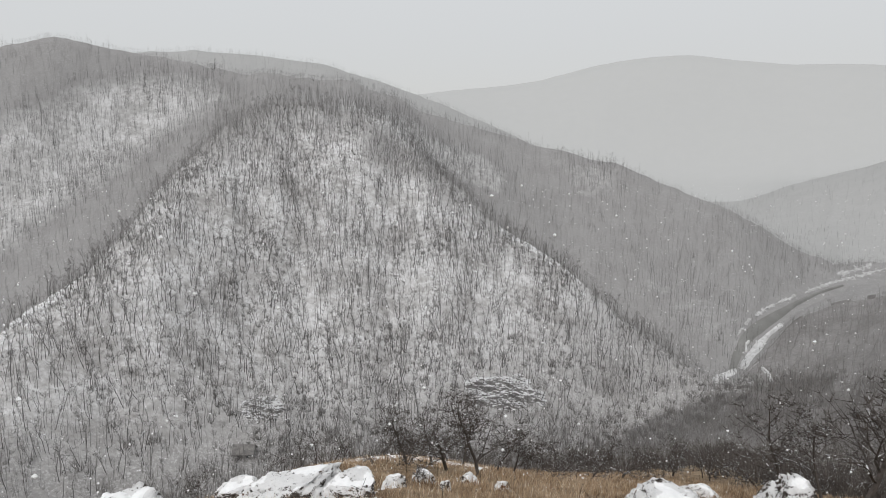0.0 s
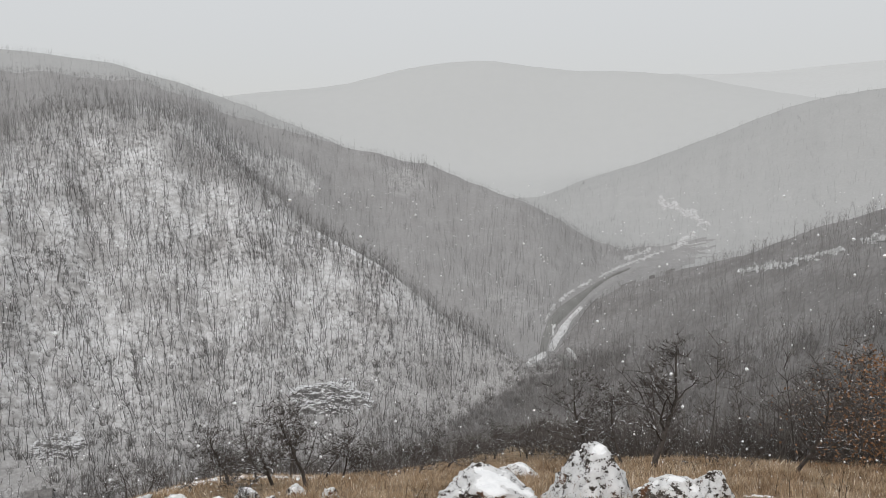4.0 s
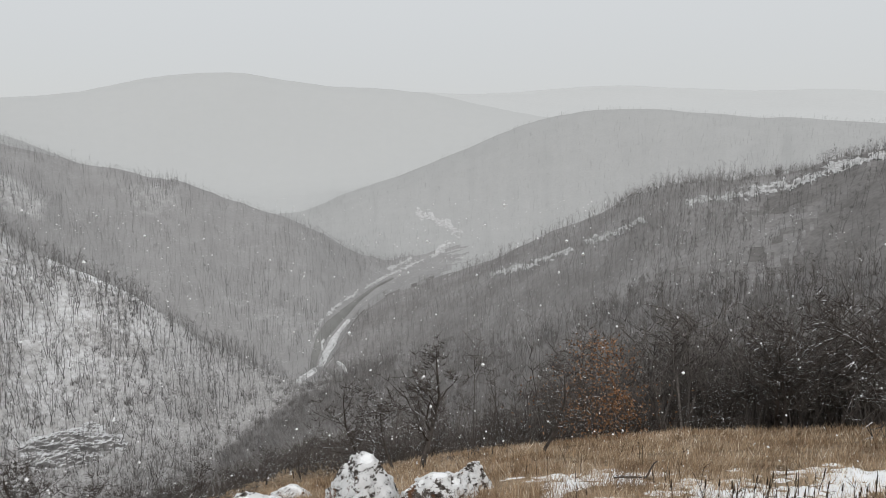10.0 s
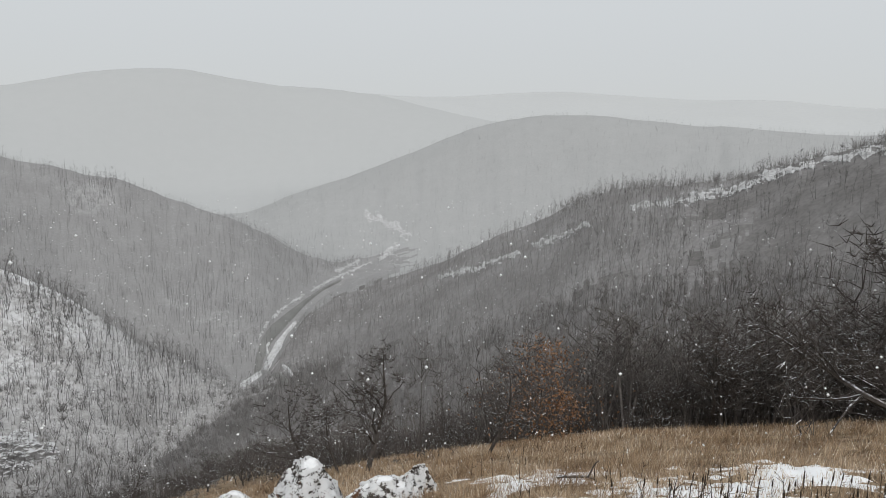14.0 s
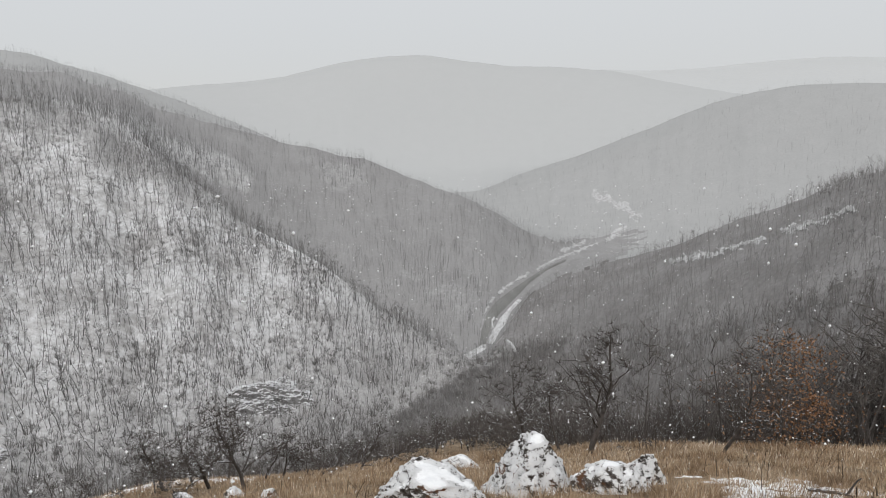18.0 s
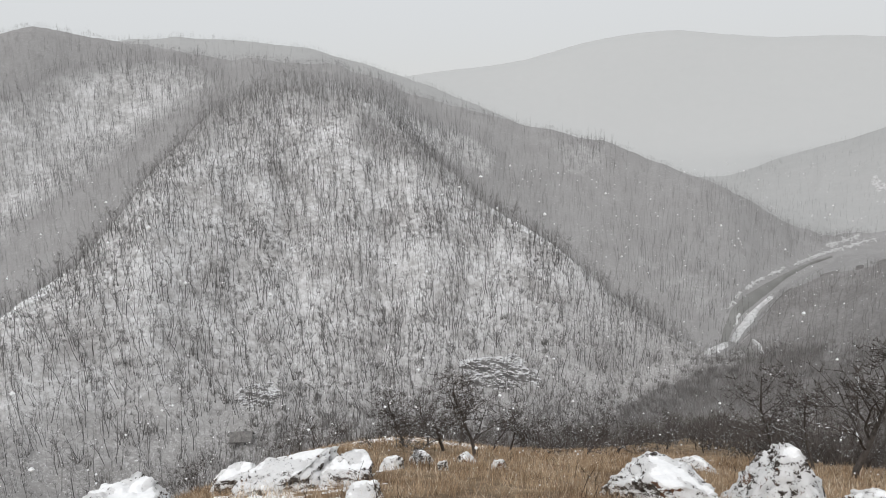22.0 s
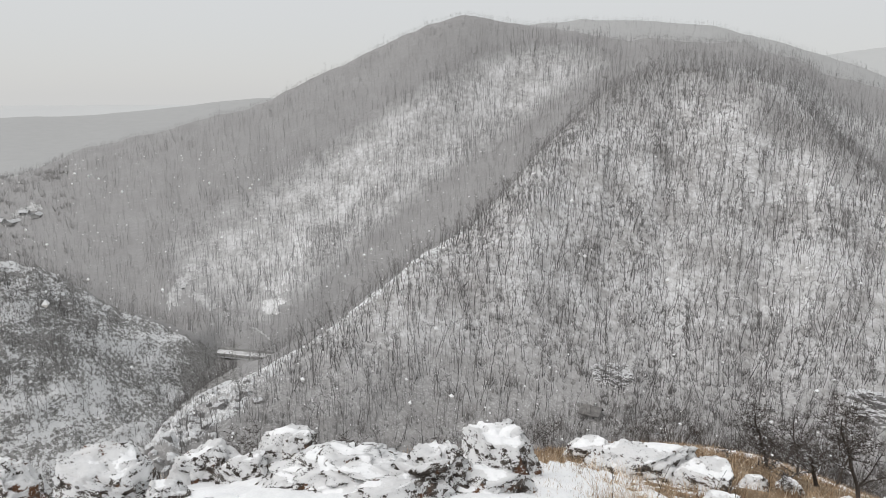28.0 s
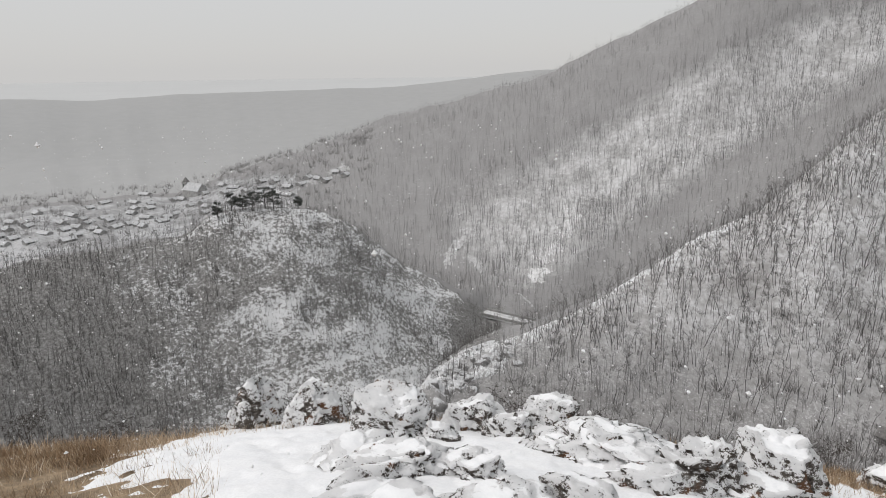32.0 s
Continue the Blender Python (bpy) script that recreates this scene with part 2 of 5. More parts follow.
def raw_mesh(name, verts, faces, materials, smooth=False, slots=None):
    """A mesh from arrays of corners and of faces that all have the same number of corners."""
    verts, faces = np.asarray(verts, np.float32), np.asarray(faces, np.int32)
    me = bpy.data.meshes.new(name)
    k = faces.shape[1]
    me.vertices.add(len(verts))
    me.vertices.foreach_set("co", verts.ravel())
    me.loops.add(faces.size)
    me.loops.foreach_set("vertex_index", faces.ravel())
    me.polygons.add(len(faces))
    me.polygons.foreach_set("loop_start", np.arange(0, faces.size, k, dtype=np.int32))
    me.polygons.foreach_set("use_smooth", np.full(len(faces), smooth))
    for m in materials:
        me.materials.append(m)
    if slots is not None:
        me.polygons.foreach_set("material_index", np.asarray(slots, np.int32))
    me.update(calc_edges=True)
    me.validate()
    return me


# ---- the land: one sheet, drawn along lines of equal kind round the hilltop ----
# Each line: heading in degrees, distance in metres, height angle from the eye.
KNOLL_EDGE = [(-180, 25, -5), (-110, 16, -22), (-90, 13, -26), (-78, 12, -28), (-63, 11, -28.8), (-45, 11, -29.5), (-30, 11.5, -29.7),
              (-22, 16, -29.3), (-15, 30, -28), (-10, 40, -27.2), (-4, 45, -27), (3, 44, -27.7), (10, 40, -27.9), (20, 34, -26.9),
              (26, 31, -26.7), (33, 28, -25.9), (41, 27, -24.8), (53, 26, -22.8), (63, 26, -21), (77, 26, -17.6), (90, 26, -14),
              (110, 26, -9), (180, 25, -5)]
NEAR_GROUND = [(-180, 8, -15), (-110, 8, -26), (-90, 8, -29.5), (-74, 8, -29.6), (-60, 8, -30.4), (-45, 8, -31), (-15, 8, -31.4), (0, 8, -31.8), (19, 8, -31.6),
               (28, 8, -31), (38, 8, -30), (50, 8, -28.8), (60, 8, -27.4), (77, 8, -25), (95, 8, -21), (180, 8, -15)]
VALLEY = [(-180, 60, -3), (-110, 70, -30), (-90, 100, -38), (-60, 110, -38), (-40, 130, -34), (-20, 165, -29.3), (0, 178, -28.3), (9, 195, -27.2),
          (15, 219, -25.2), (20, 247, -22.2), (23, 258, -20.4), (25, 255, -19.6), (28, 235, -21), (32, 195, -23.4), (36, 160, -25), (40, 130, -26),
          (50, 110, -25), (60, 95, -22.5), (77, 80, -19), (95, 70, -12), (180, 60, -3)]
SPUR = [(-180, 100, -1), (-110, 110, -28), (-90, 115, -37), (-62, 125, -35), (-56, 150, -26.4), (-52.6, 170, -23.9), (-46, 188, -21.9),
        (-40, 208, -18.8), (-33, 246, -13.5), (-28.6, 268, -10.9), (-25.3, 290, -7.7), (-23.4, 302, -5.1), (-20.8, 335, -2.5),
        (-17.4, 375, 0.4), (-14, 392, 1.8), (-11, 400, 2.1), (-6, 388, 0.9), (-3, 375, -1.4), (1, 352, -4.6), (5.1, 332, -8.1), (10.5, 307, -11.2), (15.4, 290, -15.3),
        (22, 277, -19), (24.5, 268, -19.4)]
# the wooded spur on the near side of the river
NEAR_SPUR = [(26.6, 285, -16.8), (28.2, 318, -14.2), (30.4, 335, -12.8), (34, 330, -11.4), (37.5, 318, -10.2), (41.4, 300, -8.7), (46.1, 280, -6.5), (50.6, 262, -4.4), (53, 255, -3.1), (55.5, 250, -2.5),
        (59.3, 242, -2.3), (63, 235, -1.6), (66.5, 222, -0.6), (70, 210, 0.5), (75, 195, 2.0), (90, 190, 2), (180, 100, -1)]
BEHIND_SPUR = [(-180, 150, -1), (-110, 150, -27), (-90, 150, -33), (-62, 165, -30), (-56, 190, -27.5), (-50, 240, -21.7), (-44, 262, -20.3),
               (-40, 270, -19.4), (-33, 290, -15.5), (-28.6, 310, -12.8), (-23.9, 335, -8), (-20.8, 360, -4.2), (-17.4, 400, 0.6),
               (-12, 420, 2.6), (-4.5, 410, 0.9), (2.2, 385, -6.2), (5.1, 370, -9.3), (10.5, 345, -13), (15.4, 330, -16.2), (22, 305, -18.6),
               (24.5, 292, -18.4), (27, 350, -15.3), (28.5, 410, -13.2), (33.7, 545, -9.95), (36, 540, -10.2), (45, 400, -13), (60, 300, -9),
               (72, 260, -4), (85, 240, 0), (180, 150, -1)]
CRAG_HILL = [(-180, 200, -0.5), (-110, 235, -14), (-90, 235, -13.7), (-80.5, 236, -13.0), (-75.6, 237, -12.7), (-73.9, 238, -11.5), (-72, 239, -10.9), (-69, 240, -10.8), (-65.9, 240, -11.2),
             (-63.1, 243, -12.2), (-61.2, 244, -13.6), (-59.3, 245, -15.1), (-57.9, 246, -16.6), (-55.4, 250, -17.5), (-53.4, 249, -18.6), (-52, 248, -19.6), (-50, 262, -20.4), (-47, 275, -19.4),
             (-44, 300, -16.5), (-40, 320, -15), (-33, 340, -11.8), (-20.8, 390, -2.5), (-17, 425, 1.6), (-12, 440, 3),
             (-4.5, 430, 1.4), (2, 420, -4), (10, 400, -9), (19, 370, -13), (25, 350, -14.8), (28.5, 440, -11.8), (33.7, 565, -9.7),
             (45, 520, -10), (60, 420, -6), (85, 300, 0), (180, 200, -0.5)]
BEHIND_CRAG = [(-180, 260, -0.5), (-110, 330, -17), (-76, 340, -16.5), (-62, 330, -16.5), (-56, 310, -18), (-52, 300, -18.2), (-47, 330, -15.5),
               (-40, 380, -10.5), (-33, 410, -5.5), (-28, 430, -3.5), (-20, 440, 0), (-17, 455, 2.3), (-12, 460, 3.3), (-4.5, 455, 2),
               (2, 450, -1.8), (10, 440, -6), (20, 420, -9.5), (25, 420, -10.5), (28, 470, -10.3), (34, 580, -9.5), (45, 600, -8.5),
               (60, 560, -5), (85, 380, 0), (180, 260, -0.5)]
HIGH_RIDGE = [(-180, 400, 0), (-110, 600, -9.4), (-76, 600, -9.3), (-70, 610, -7.6), (-64.4, 620, -5.9), (-58.8, 610, -4.0), (-53.3, 590, -2.7),
              (-48.6, 575, -1.6), (-46.3, 568, -0.8), (-41.3, 555, 1.4), (-37.1, 545, 3.3), (-33.2, 530, 5.2), (-29.6, 520, 6.4), (-24.4, 520, 5.6),
              (-20.7, 520, 5.1), (-17, 520, 4.5), (-12.6, 515, 4.2), (-8, 512, 3.9), (-4.3, 510, 2.7), (-0.9, 505, 1.2), (5.4, 500, -0.4), (10.6, 495, -1.9),
              (15, 490, -2.8), (19.2, 490, -4.5), (24.3, 495, -6.5), (27.7, 525, -8.4), (30.8, 560, -9.4), (34, 610, -9), (45, 660, -6), (60, 650, -3.5),
              (85, 450, 0), (180, 400, 0)]
BEHIND_RIDGE = [(-180, 500, 0), (-110, 760, -8.2), (-76, 760, -8), (-64, 760, -7), (-52, 700, -5), (-41, 650, -1.5), (-29.5, 620, 3),
                (-17.5, 620, 2.5), (-4.5, 610, 0.5), (5.4, 610, -3), (15, 620, -6), (23.6, 640, -8), (34, 680, -7), (38, 700, -5.5),
                (45, 710, -3.5), (60, 720, -1), (85, 600, 0), (180, 500, 0)]
NEXT_HILL = [(-180, 700, 0.5), (-110, 1000, -6.4), (-76, 1000, -6.4), (-52, 950, -5.2), (-41, 850, -2), (-29.5, 780, 3.5), (-23.6, 760, 5.7),
             (-20, 760, 5.9), (-15, 760, 5.8), (-10.5, 760, 5.3), (-5, 760, 3.9), (-0.3, 770, 2.2), (6.8, 790, -0.8), (12, 850, -4), (20, 900, -5.5),
             (24, 900, -5.2), (27.7, 880, -3.7), (33, 860, -1.9), (38, 850, 0.1), (42.6, 850, 2.1), (45, 850, 2.7), (48.7, 850, 3.2),
             (54, 850, 3.1), (58.7, 850, 2.6), (69, 850, 1.8), (80, 850, 1.5), (180, 700, 0.5)]
BEHIND_HILL = [(-180, 900, 0.5), (-76, 1250, -4.3), (-52, 1250, -3.3), (-41, 1200, -2), (-29.5, 1000, 1), (-5, 1000, 0), (7, 1050, -3),
               (20, 1100, -4), (33, 1100, -3), (45, 1100, 0), (80, 1100, 1), (180, 900, 0.5)]
FAR_HILL = [(-180, 1500, 1), (-110, 1700, -2), (-87, 1700, -1.8), (-81, 1700, -2.1), (-75, 1700, -1.8), (-58, 1700, -1.5), (-46.8, 1700, -0.3),
            (-20, 1600, 1), (-5, 1500, 2.5), (-1, 1500, 3.1), (7.6, 1500, 4), (11.5, 1500, 5.1), (15.2, 1500, 5.7), (18.8, 1500, 6),
            (22.5, 1500, 5.5), (26.5, 1500, 5), (31.4, 1500, 4.9), (35.5, 1500, 4.4), (39.8, 1500, 3.4), (44, 1500, 2.6), (60, 1500, 2),
            (80, 1500, 1), (180, 1500, 1)]
PLATEAU = [(-180, 2600, 1), (-90, 2600, -1.7), (-60, 2600, -1.4), (-5, 2600, 2), (30, 2600, 3.5), (40, 2600, 4.2), (45, 2600, 4.7), (50, 2600, 4.9),
           (56, 2600, 4.5), (61, 2600, 4.2), (66, 2600, 4.2), (72, 2600, 3.5), (80, 2600, 3.8), (180, 2600, 1)]

AZ = np.concatenate([np.arange(-180, -100, 4.0), np.arange(-100, 95, 0.25), np.arange(95, 179, 4.0), [180.0]])


def drawn(rows, soft=1.2):
    """A line's distance and height at every heading, its corners eased."""
    a, r, e = np.array(rows, float).T
    grid = np.arange(-180, 180.01, 0.25)
    k = np.exp(-(np.arange(-16, 17) * 0.25 / soft) ** 2)
    k /= k.sum()
    rr, ee = (np.convolve(np.pad(np.interp(grid, a, v), 16, "edge"), k, "valid") for v in (r, e))
    rr, ee = np.interp(AZ, grid, rr), np.interp(AZ, grid, ee)
    return rr, EYE + rr * np.tan(np.radians(ee))


LINES = [drawn(v, s) for v, s in ((NEAR_GROUND, 3), (KNOLL_EDGE, 2), (VALLEY, 2), (SPUR + NEAR_SPUR, 0.7), (BEHIND_SPUR, 0.8), (CRAG_HILL, 0.8), (BEHIND_CRAG, 1.2),
                                  (HIGH_RIDGE, 0.8), (BEHIND_RIDGE, 1.5), (NEXT_HILL, 1), (BEHIND_HILL, 2), (FAR_HILL, 1), (PLATEAU, 1.5))]
IDS = [0, 0.5, *range(1, 14)]
STEPS = [24, 34, 22, 40, 24, 48, 24, 26, 6, 12, 6, 10, 6, 3]
line_r = np.array([np.full(len(AZ), 0.0)] + [v[0] for v in LINES] + [np.full(len(AZ), 4600.0)])
line_z = np.array([np.full(len(AZ), 0.0)] + [v[1] for v in LINES] + [np.full(len(AZ), -60.0)])
line_r = np.maximum.accumulate(line_r + np.arange(len(line_r))[:, None] * 0.01, axis=0)


def steepness(r, z):
    """Slopes at the lines that keep the curve between them free of overshoot."""
    h, d = np.diff(r, axis=0), np.diff(z, axis=0) / np.diff(r, axis=0)
    m = np.zeros_like(z)
    w1, w2 = 2 * h[1:] + h[:-1], h[1:] + 2 * h[:-1]
    same = d[1:] * d[:-1] > 0
    with np.errstate(divide="ignore", invalid="ignore"):
        m[1:-1] = np.where(same, (w1 + w2) / (w1 / d[:-1] + w2 / d[1:]), 0)
    m[0], m[-1] = d[0], d[-1]
    m[1] = d[1] * 0.5 + d[0] * 0.5
    return m


line_m = steepness(line_r, line_z)
grid_r, grid_z, grid_line = [], [], []
for i, n in enumerate(STEPS):
    h = line_r[i + 1] - line_r[i]
    for u in np.arange(n + (i == len(STEPS) - 1)) / n:
        s = 0.002 + 0.998 * u if i == 0 else u
        grid_r.append(line_r[i] + h * s)
        grid_z.append((1 + 2 * s) * (1 - s) ** 2 * line_z[i] + s * (1 - s) ** 2 * h * line_m[i]
                      + s * s * (3 - 2 * s) * line_z[i + 1] + s * s * (s - 1) * h * line_m[i + 1])
        grid_line.append(IDS[i] + (IDS[i + 1] - IDS[i]) * u)
grid_r, grid_z, grid_line = np.array(grid_r), np.array(grid_z), np.array(grid_line)
GX, GY = grid_r * np.sin(np.radians(AZ)), grid_r * np.cos(np.radians(AZ))
rough_size = np.clip(grid_r * 0.006, 0.05, 4.0) * np.clip((grid_r - 3) / 10, 0, 1)
rough_size[grid_line > 8.5] *= 0.5
grid_z = grid_z + rough_size * wobble(GX / (2.5 + grid_r * 0.03), GY / (2.5 + grid_r * 0.03), 3, 5)
# broken rock on the steep hill and on the spur's lower edge
rocky = (np.clip((AZ + 73) / 5, 0, 1) * np.clip((-49 - AZ) / 3, 0, 1))[None] * np.clip((grid_line - 3.5) / 0.4, 0, 1)[:, None] * (grid_line < 4.98)[:, None]
rocky = rocky + (np.clip((AZ + 59) / 2, 0, 1) * np.clip((-47 - AZ) / 4, 0, 1))[None] * ((grid_line > 2.5) & (grid_line < 3.02))[:, None]
rocky = rocky * np.clip(0.6 + 1.6 * wobble(GX / 26, GY / 26, 51, 2), 0, 1)
grid_z = grid_z + rocky * (3.8 * (1 - 2 * np.abs(wobble(GX / 9, GY / 9, 52, 5))) - 1.4)


def land(az, line):
    """The place on the land at a heading and along the lines (2.5 is half way from the valley to the spur)."""
    az, line = np.asarray(az, float), np.asarray(line, float)
    fi = np.interp(az, AZ, np.arange(len(AZ)))
    fj = np.interp(line, grid_line, np.arange(len(grid_line)))
    i, j = np.minimum(fi.astype(int), len(AZ) - 2), np.minimum(fj.astype(int), len(grid_line) - 2)
    u, v = fi - i, fj - j
    out = []
    for g in (GX, GY, grid_z):
        out.append((g[j, i] * (1 - u) + g[j, i + 1] * u) * (1 - v) + (g[j + 1, i] * (1 - u) + g[j + 1, i + 1] * u) * v)
    return np.stack(out, -1)


def line_at(az, r):
    """Where along the lines a distance lies."""
    i = int(np.argmin(np.abs(AZ - az)))
    return float(np.interp(r, grid_r[:, i], grid_line))


def ground(az, r):
    return Vector(land(az, line_at(az, r)))


# ---- where the woods stand open: outlines in headings and height angles ----
HIGH_OPEN = [(-52.4, -11.1), (-45.3, -7.8), (-40.1, -4.4), (-34.9, -0.9), (-30.7, 1.5), (-26.5, 3.2), (-22.9, 3.8), (-18.6, 3.4), (-17.4, 2.8), (-20.2, 0.9),
             (-22.9, -0.9), (-25.6, -2.8), (-30.3, -6.1), (-35.2, -9.7), (-39.2, -13.2), (-43.2, -16.2), (-46.5, -17.6), (-49.6, -16.8), (-52.5, -14.7)]
FACE_OPEN = [(-60, -28), (-55, -23.4), (-46.1, -20.9), (-40.6, -17.9), (-33.3, -12.7), (-27.5, -8.8), (-24.5, -6.0), (-20.6, -3.2), (-16.5, -0.9), (-12.6, 0.9), (-8, 0.8),
             (-5.2, -1.6), (-4.0, -3.2), (0.3, -5.2), (4.2, -7.2), (8.6, -9.2), (12, -10.9), (16.8, -14.8), (20.2, -17.2), (22.9, -18.8), (21, -23), (10, -27), (-10, -30), (-60, -42)]
SHOULDER_OPEN = [(-9, 2.2), (-6.9, 2.1), (-3.1, 1.2), (-0.7, -0.6), (3.1, -2.0), (5.3, -3.6), (4.6, -5.0), (0.9, -3.9), (-3.6, -1.6), (-7, 0.8)]
KNOB_OPEN = [(10.2, -2.6), (12.4, -2.3), (14.6, -3.0), (14.6, -4.6), (12.6, -5.4), (10.6, -4.6)]
BANK_OPEN = [(16.5, -11.5), (20, -11.2), (24.4, -14.2), (24.2, -17), (21.5, -16.6), (18.5, -14.5)]


def within(outline, az, el, soft):
    """1 well inside an outline, 0 well outside, passing over softly across its edge."""
    az, el = np.asarray(az, float), np.asarray(el, float)
    near, odd = np.full(az.shape, 1e9), np.zeros(az.shape, bool)
    for (x0, y0), (x1, y1) in zip(outline, outline[1:] + outline[:1]):
        u = np.clip(((az - x0) * (x1 - x0) + (el - y0) * (y1 - y0)) / ((x1 - x0) ** 2 + (y1 - y0) ** 2), 0, 1)
        near = np.minimum(near, np.hypot(az - x0 - u * (x1 - x0), el - y0 - u * (y1 - y0)))
        if y0 != y1:
            odd ^= ((y0 > el) != (y1 > el)) & (az < (x1 - x0) * (el - y0) / (y1 - y0) + x0)
    return np.clip(0.5 + np.where(odd, near, -near) / (2 * soft), 0, 1)


def openness(az, el, line):
    """How open the wood stands on the spur (lines 2 to 3) and on the slopes beyond (3 to 7)."""
    ragged = 0.8 * wobble(az / 2.2, el / 1.6, 81, 3)
    face = within(FACE_OPEN, az + ragged, el + ragged, np.interp(el, [-12, -4], [0.7, 2.4])) * np.interp(el, [-27, -21, -14], [0.22, 0.66, 1]) * np.interp(az, [2, 22], [1, 0.45])
    high = np.maximum.reduce([0.86 * within(HIGH_OPEN, az + ragged, el + 0.6 * ragged, np.interp(az, [-53, -40], [3.5, 1.3])), 0.7 * within(SHOULDER_OPEN, az, el + 0.5 * ragged, 0.6),
                              0.4 * within(KNOB_OPEN, az + ragged, el, 1.0), 0.3 * within(BANK_OPEN, az + ragged, el, 1.4)])
    return np.where(line < 3.0, np.maximum(face, 0.8 * within(SHOULDER_OPEN, az, el, 0.6)), high)


def angle_of(p):
    return np.degrees(np.arctan2(p[..., 2] - EYE, np.hypot(p[..., 0], p[..., 1])))


def make_ground():
    rows, cols = grid_r.shape
    verts = np.stack([GX, GY, grid_z], -1).reshape(-1, 3)
    j, i = np.meshgrid(np.arange(rows - 1), np.arange(cols - 1), indexing="ij")
    a = (j * cols + i).ravel()
    faces = np.stack([a, a + 1, a + 1 + cols, a + cols], -1)[:, ::-1]
    ragged = wobble(AZ[i] * 1.3, grid_line[j] * 9, 8, 4).ravel()
    patchy = wobble(GX[j, i] / 9, GY[j, i] / 9, 9, 4).ravel()
    band, az = grid_line[j.ravel()] + 0.07 * ragged, AZ[i.ravel()] + 3.0 * ragged
    slot, flat = np.zeros(len(faces), int), grid_line[j.ravel()]
    slot[band >= 1.06] = 2
    slot[(band >= 2) & (az < 25)] = 1
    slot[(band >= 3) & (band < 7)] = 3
    # Haze by material: paler litter on the upper spur and lower hillside.
    slot[(band + 0.25 * patchy >= 2.35) & (flat < 3) & (az > 25) & (az + 12 * patchy < 62)] = 10
    slot[(band >= 1.3) & (band < 2) & (az < 24)] = 10
    head = AZ[i.ravel()]
    rise = np.degrees(np.arctan2(grid_z - EYE, grid_r))
    heads = np.broadcast_to(AZ, rise.shape)
    close = 1 - openness(heads, rise, np.broadcast_to(grid_line[:, None], rise.shape))
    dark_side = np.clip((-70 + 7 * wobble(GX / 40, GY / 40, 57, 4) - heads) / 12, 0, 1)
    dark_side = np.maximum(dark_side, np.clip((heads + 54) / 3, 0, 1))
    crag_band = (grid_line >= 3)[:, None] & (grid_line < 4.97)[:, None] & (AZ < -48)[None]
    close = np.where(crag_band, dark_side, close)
    # Valley haze as tone: feet of far hills slightly paler than their crests.
    crest = np.clip((grid_line - 7.9) / 1.0, 0.7, 1)[:, None] * np.ones_like(AZ)
    close = np.where((grid_line >= 7)[:, None], crest, close)
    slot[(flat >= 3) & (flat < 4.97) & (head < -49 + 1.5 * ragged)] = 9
    slot[(rocky[j, i].ravel() > 0.35) & (flat < 3.02)] = 8
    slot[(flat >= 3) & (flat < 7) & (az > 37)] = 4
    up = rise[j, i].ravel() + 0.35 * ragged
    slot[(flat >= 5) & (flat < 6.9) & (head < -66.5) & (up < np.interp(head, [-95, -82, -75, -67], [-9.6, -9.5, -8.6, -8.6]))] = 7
    # Farther hills get paler wood floors: haze put in by material.
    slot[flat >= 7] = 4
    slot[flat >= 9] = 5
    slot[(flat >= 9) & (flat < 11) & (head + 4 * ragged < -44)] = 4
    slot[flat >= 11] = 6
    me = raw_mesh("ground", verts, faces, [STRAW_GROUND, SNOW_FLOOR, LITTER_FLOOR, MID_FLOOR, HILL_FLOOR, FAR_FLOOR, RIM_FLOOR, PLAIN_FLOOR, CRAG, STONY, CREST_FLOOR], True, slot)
    me.attributes.new("close_wood_and_haze", "FLOAT", "POINT").data.foreach_set("value", close.ravel().astype(np.float32))
    cap = new("ground", me)
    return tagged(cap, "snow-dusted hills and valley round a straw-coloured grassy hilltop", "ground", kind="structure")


make_ground()

# ---- woods on the slopes ----


def prism(p0, p1, r0, r1, sides=3):
    """Corners and faces of one tapered stick."""
    p0, p1 = np.asarray(p0, float), np.asarray(p1, float)
    d = p1 - p0
    d = d / (np.linalg.norm(d) + 1e-9)
    u = np.cross(d, (0.31, 0.95, 0.05) if abs(d[2]) > 0.8 else (0, 0, 1))
    u /= np.linalg.norm(u) + 1e-9
    v = np.cross(d, u)
    a = np.arange(sides) * 2 * np.pi / sides
    ring = np.cos(a)[:, None] * u + np.sin(a)[:, None] * v
    k, nx = np.arange(sides), (np.arange(sides) + 1) % sides
    if r1 < 1e-4:
        return np.vstack([p0 + ring * r0, p1[None]]), np.stack([k, nx, np.full(sides, sides)], -1)
    faces = np.vstack([np.stack([k, nx, nx + sides], -1), np.stack([k, nx + sides, k + sides], -1)])
    return np.vstack([p0 + ring * r0, p1 + ring * r1]), faces


def joined(pieces):
    verts, faces, base = [], [], 0
    for v, f in pieces:
        verts.append(v)
        faces.append(f + base)
        base += len(v)
    return np.vstack(verts), np.vstack(faces)


def kinds_of(pieces, first):
    """Slots of joined pieces: 0 for the first few, 1 for the rest."""
    return np.concatenate([np.full(len(f), 0 if k < first else 1) for k, (v, f) in enumerate(pieces)])


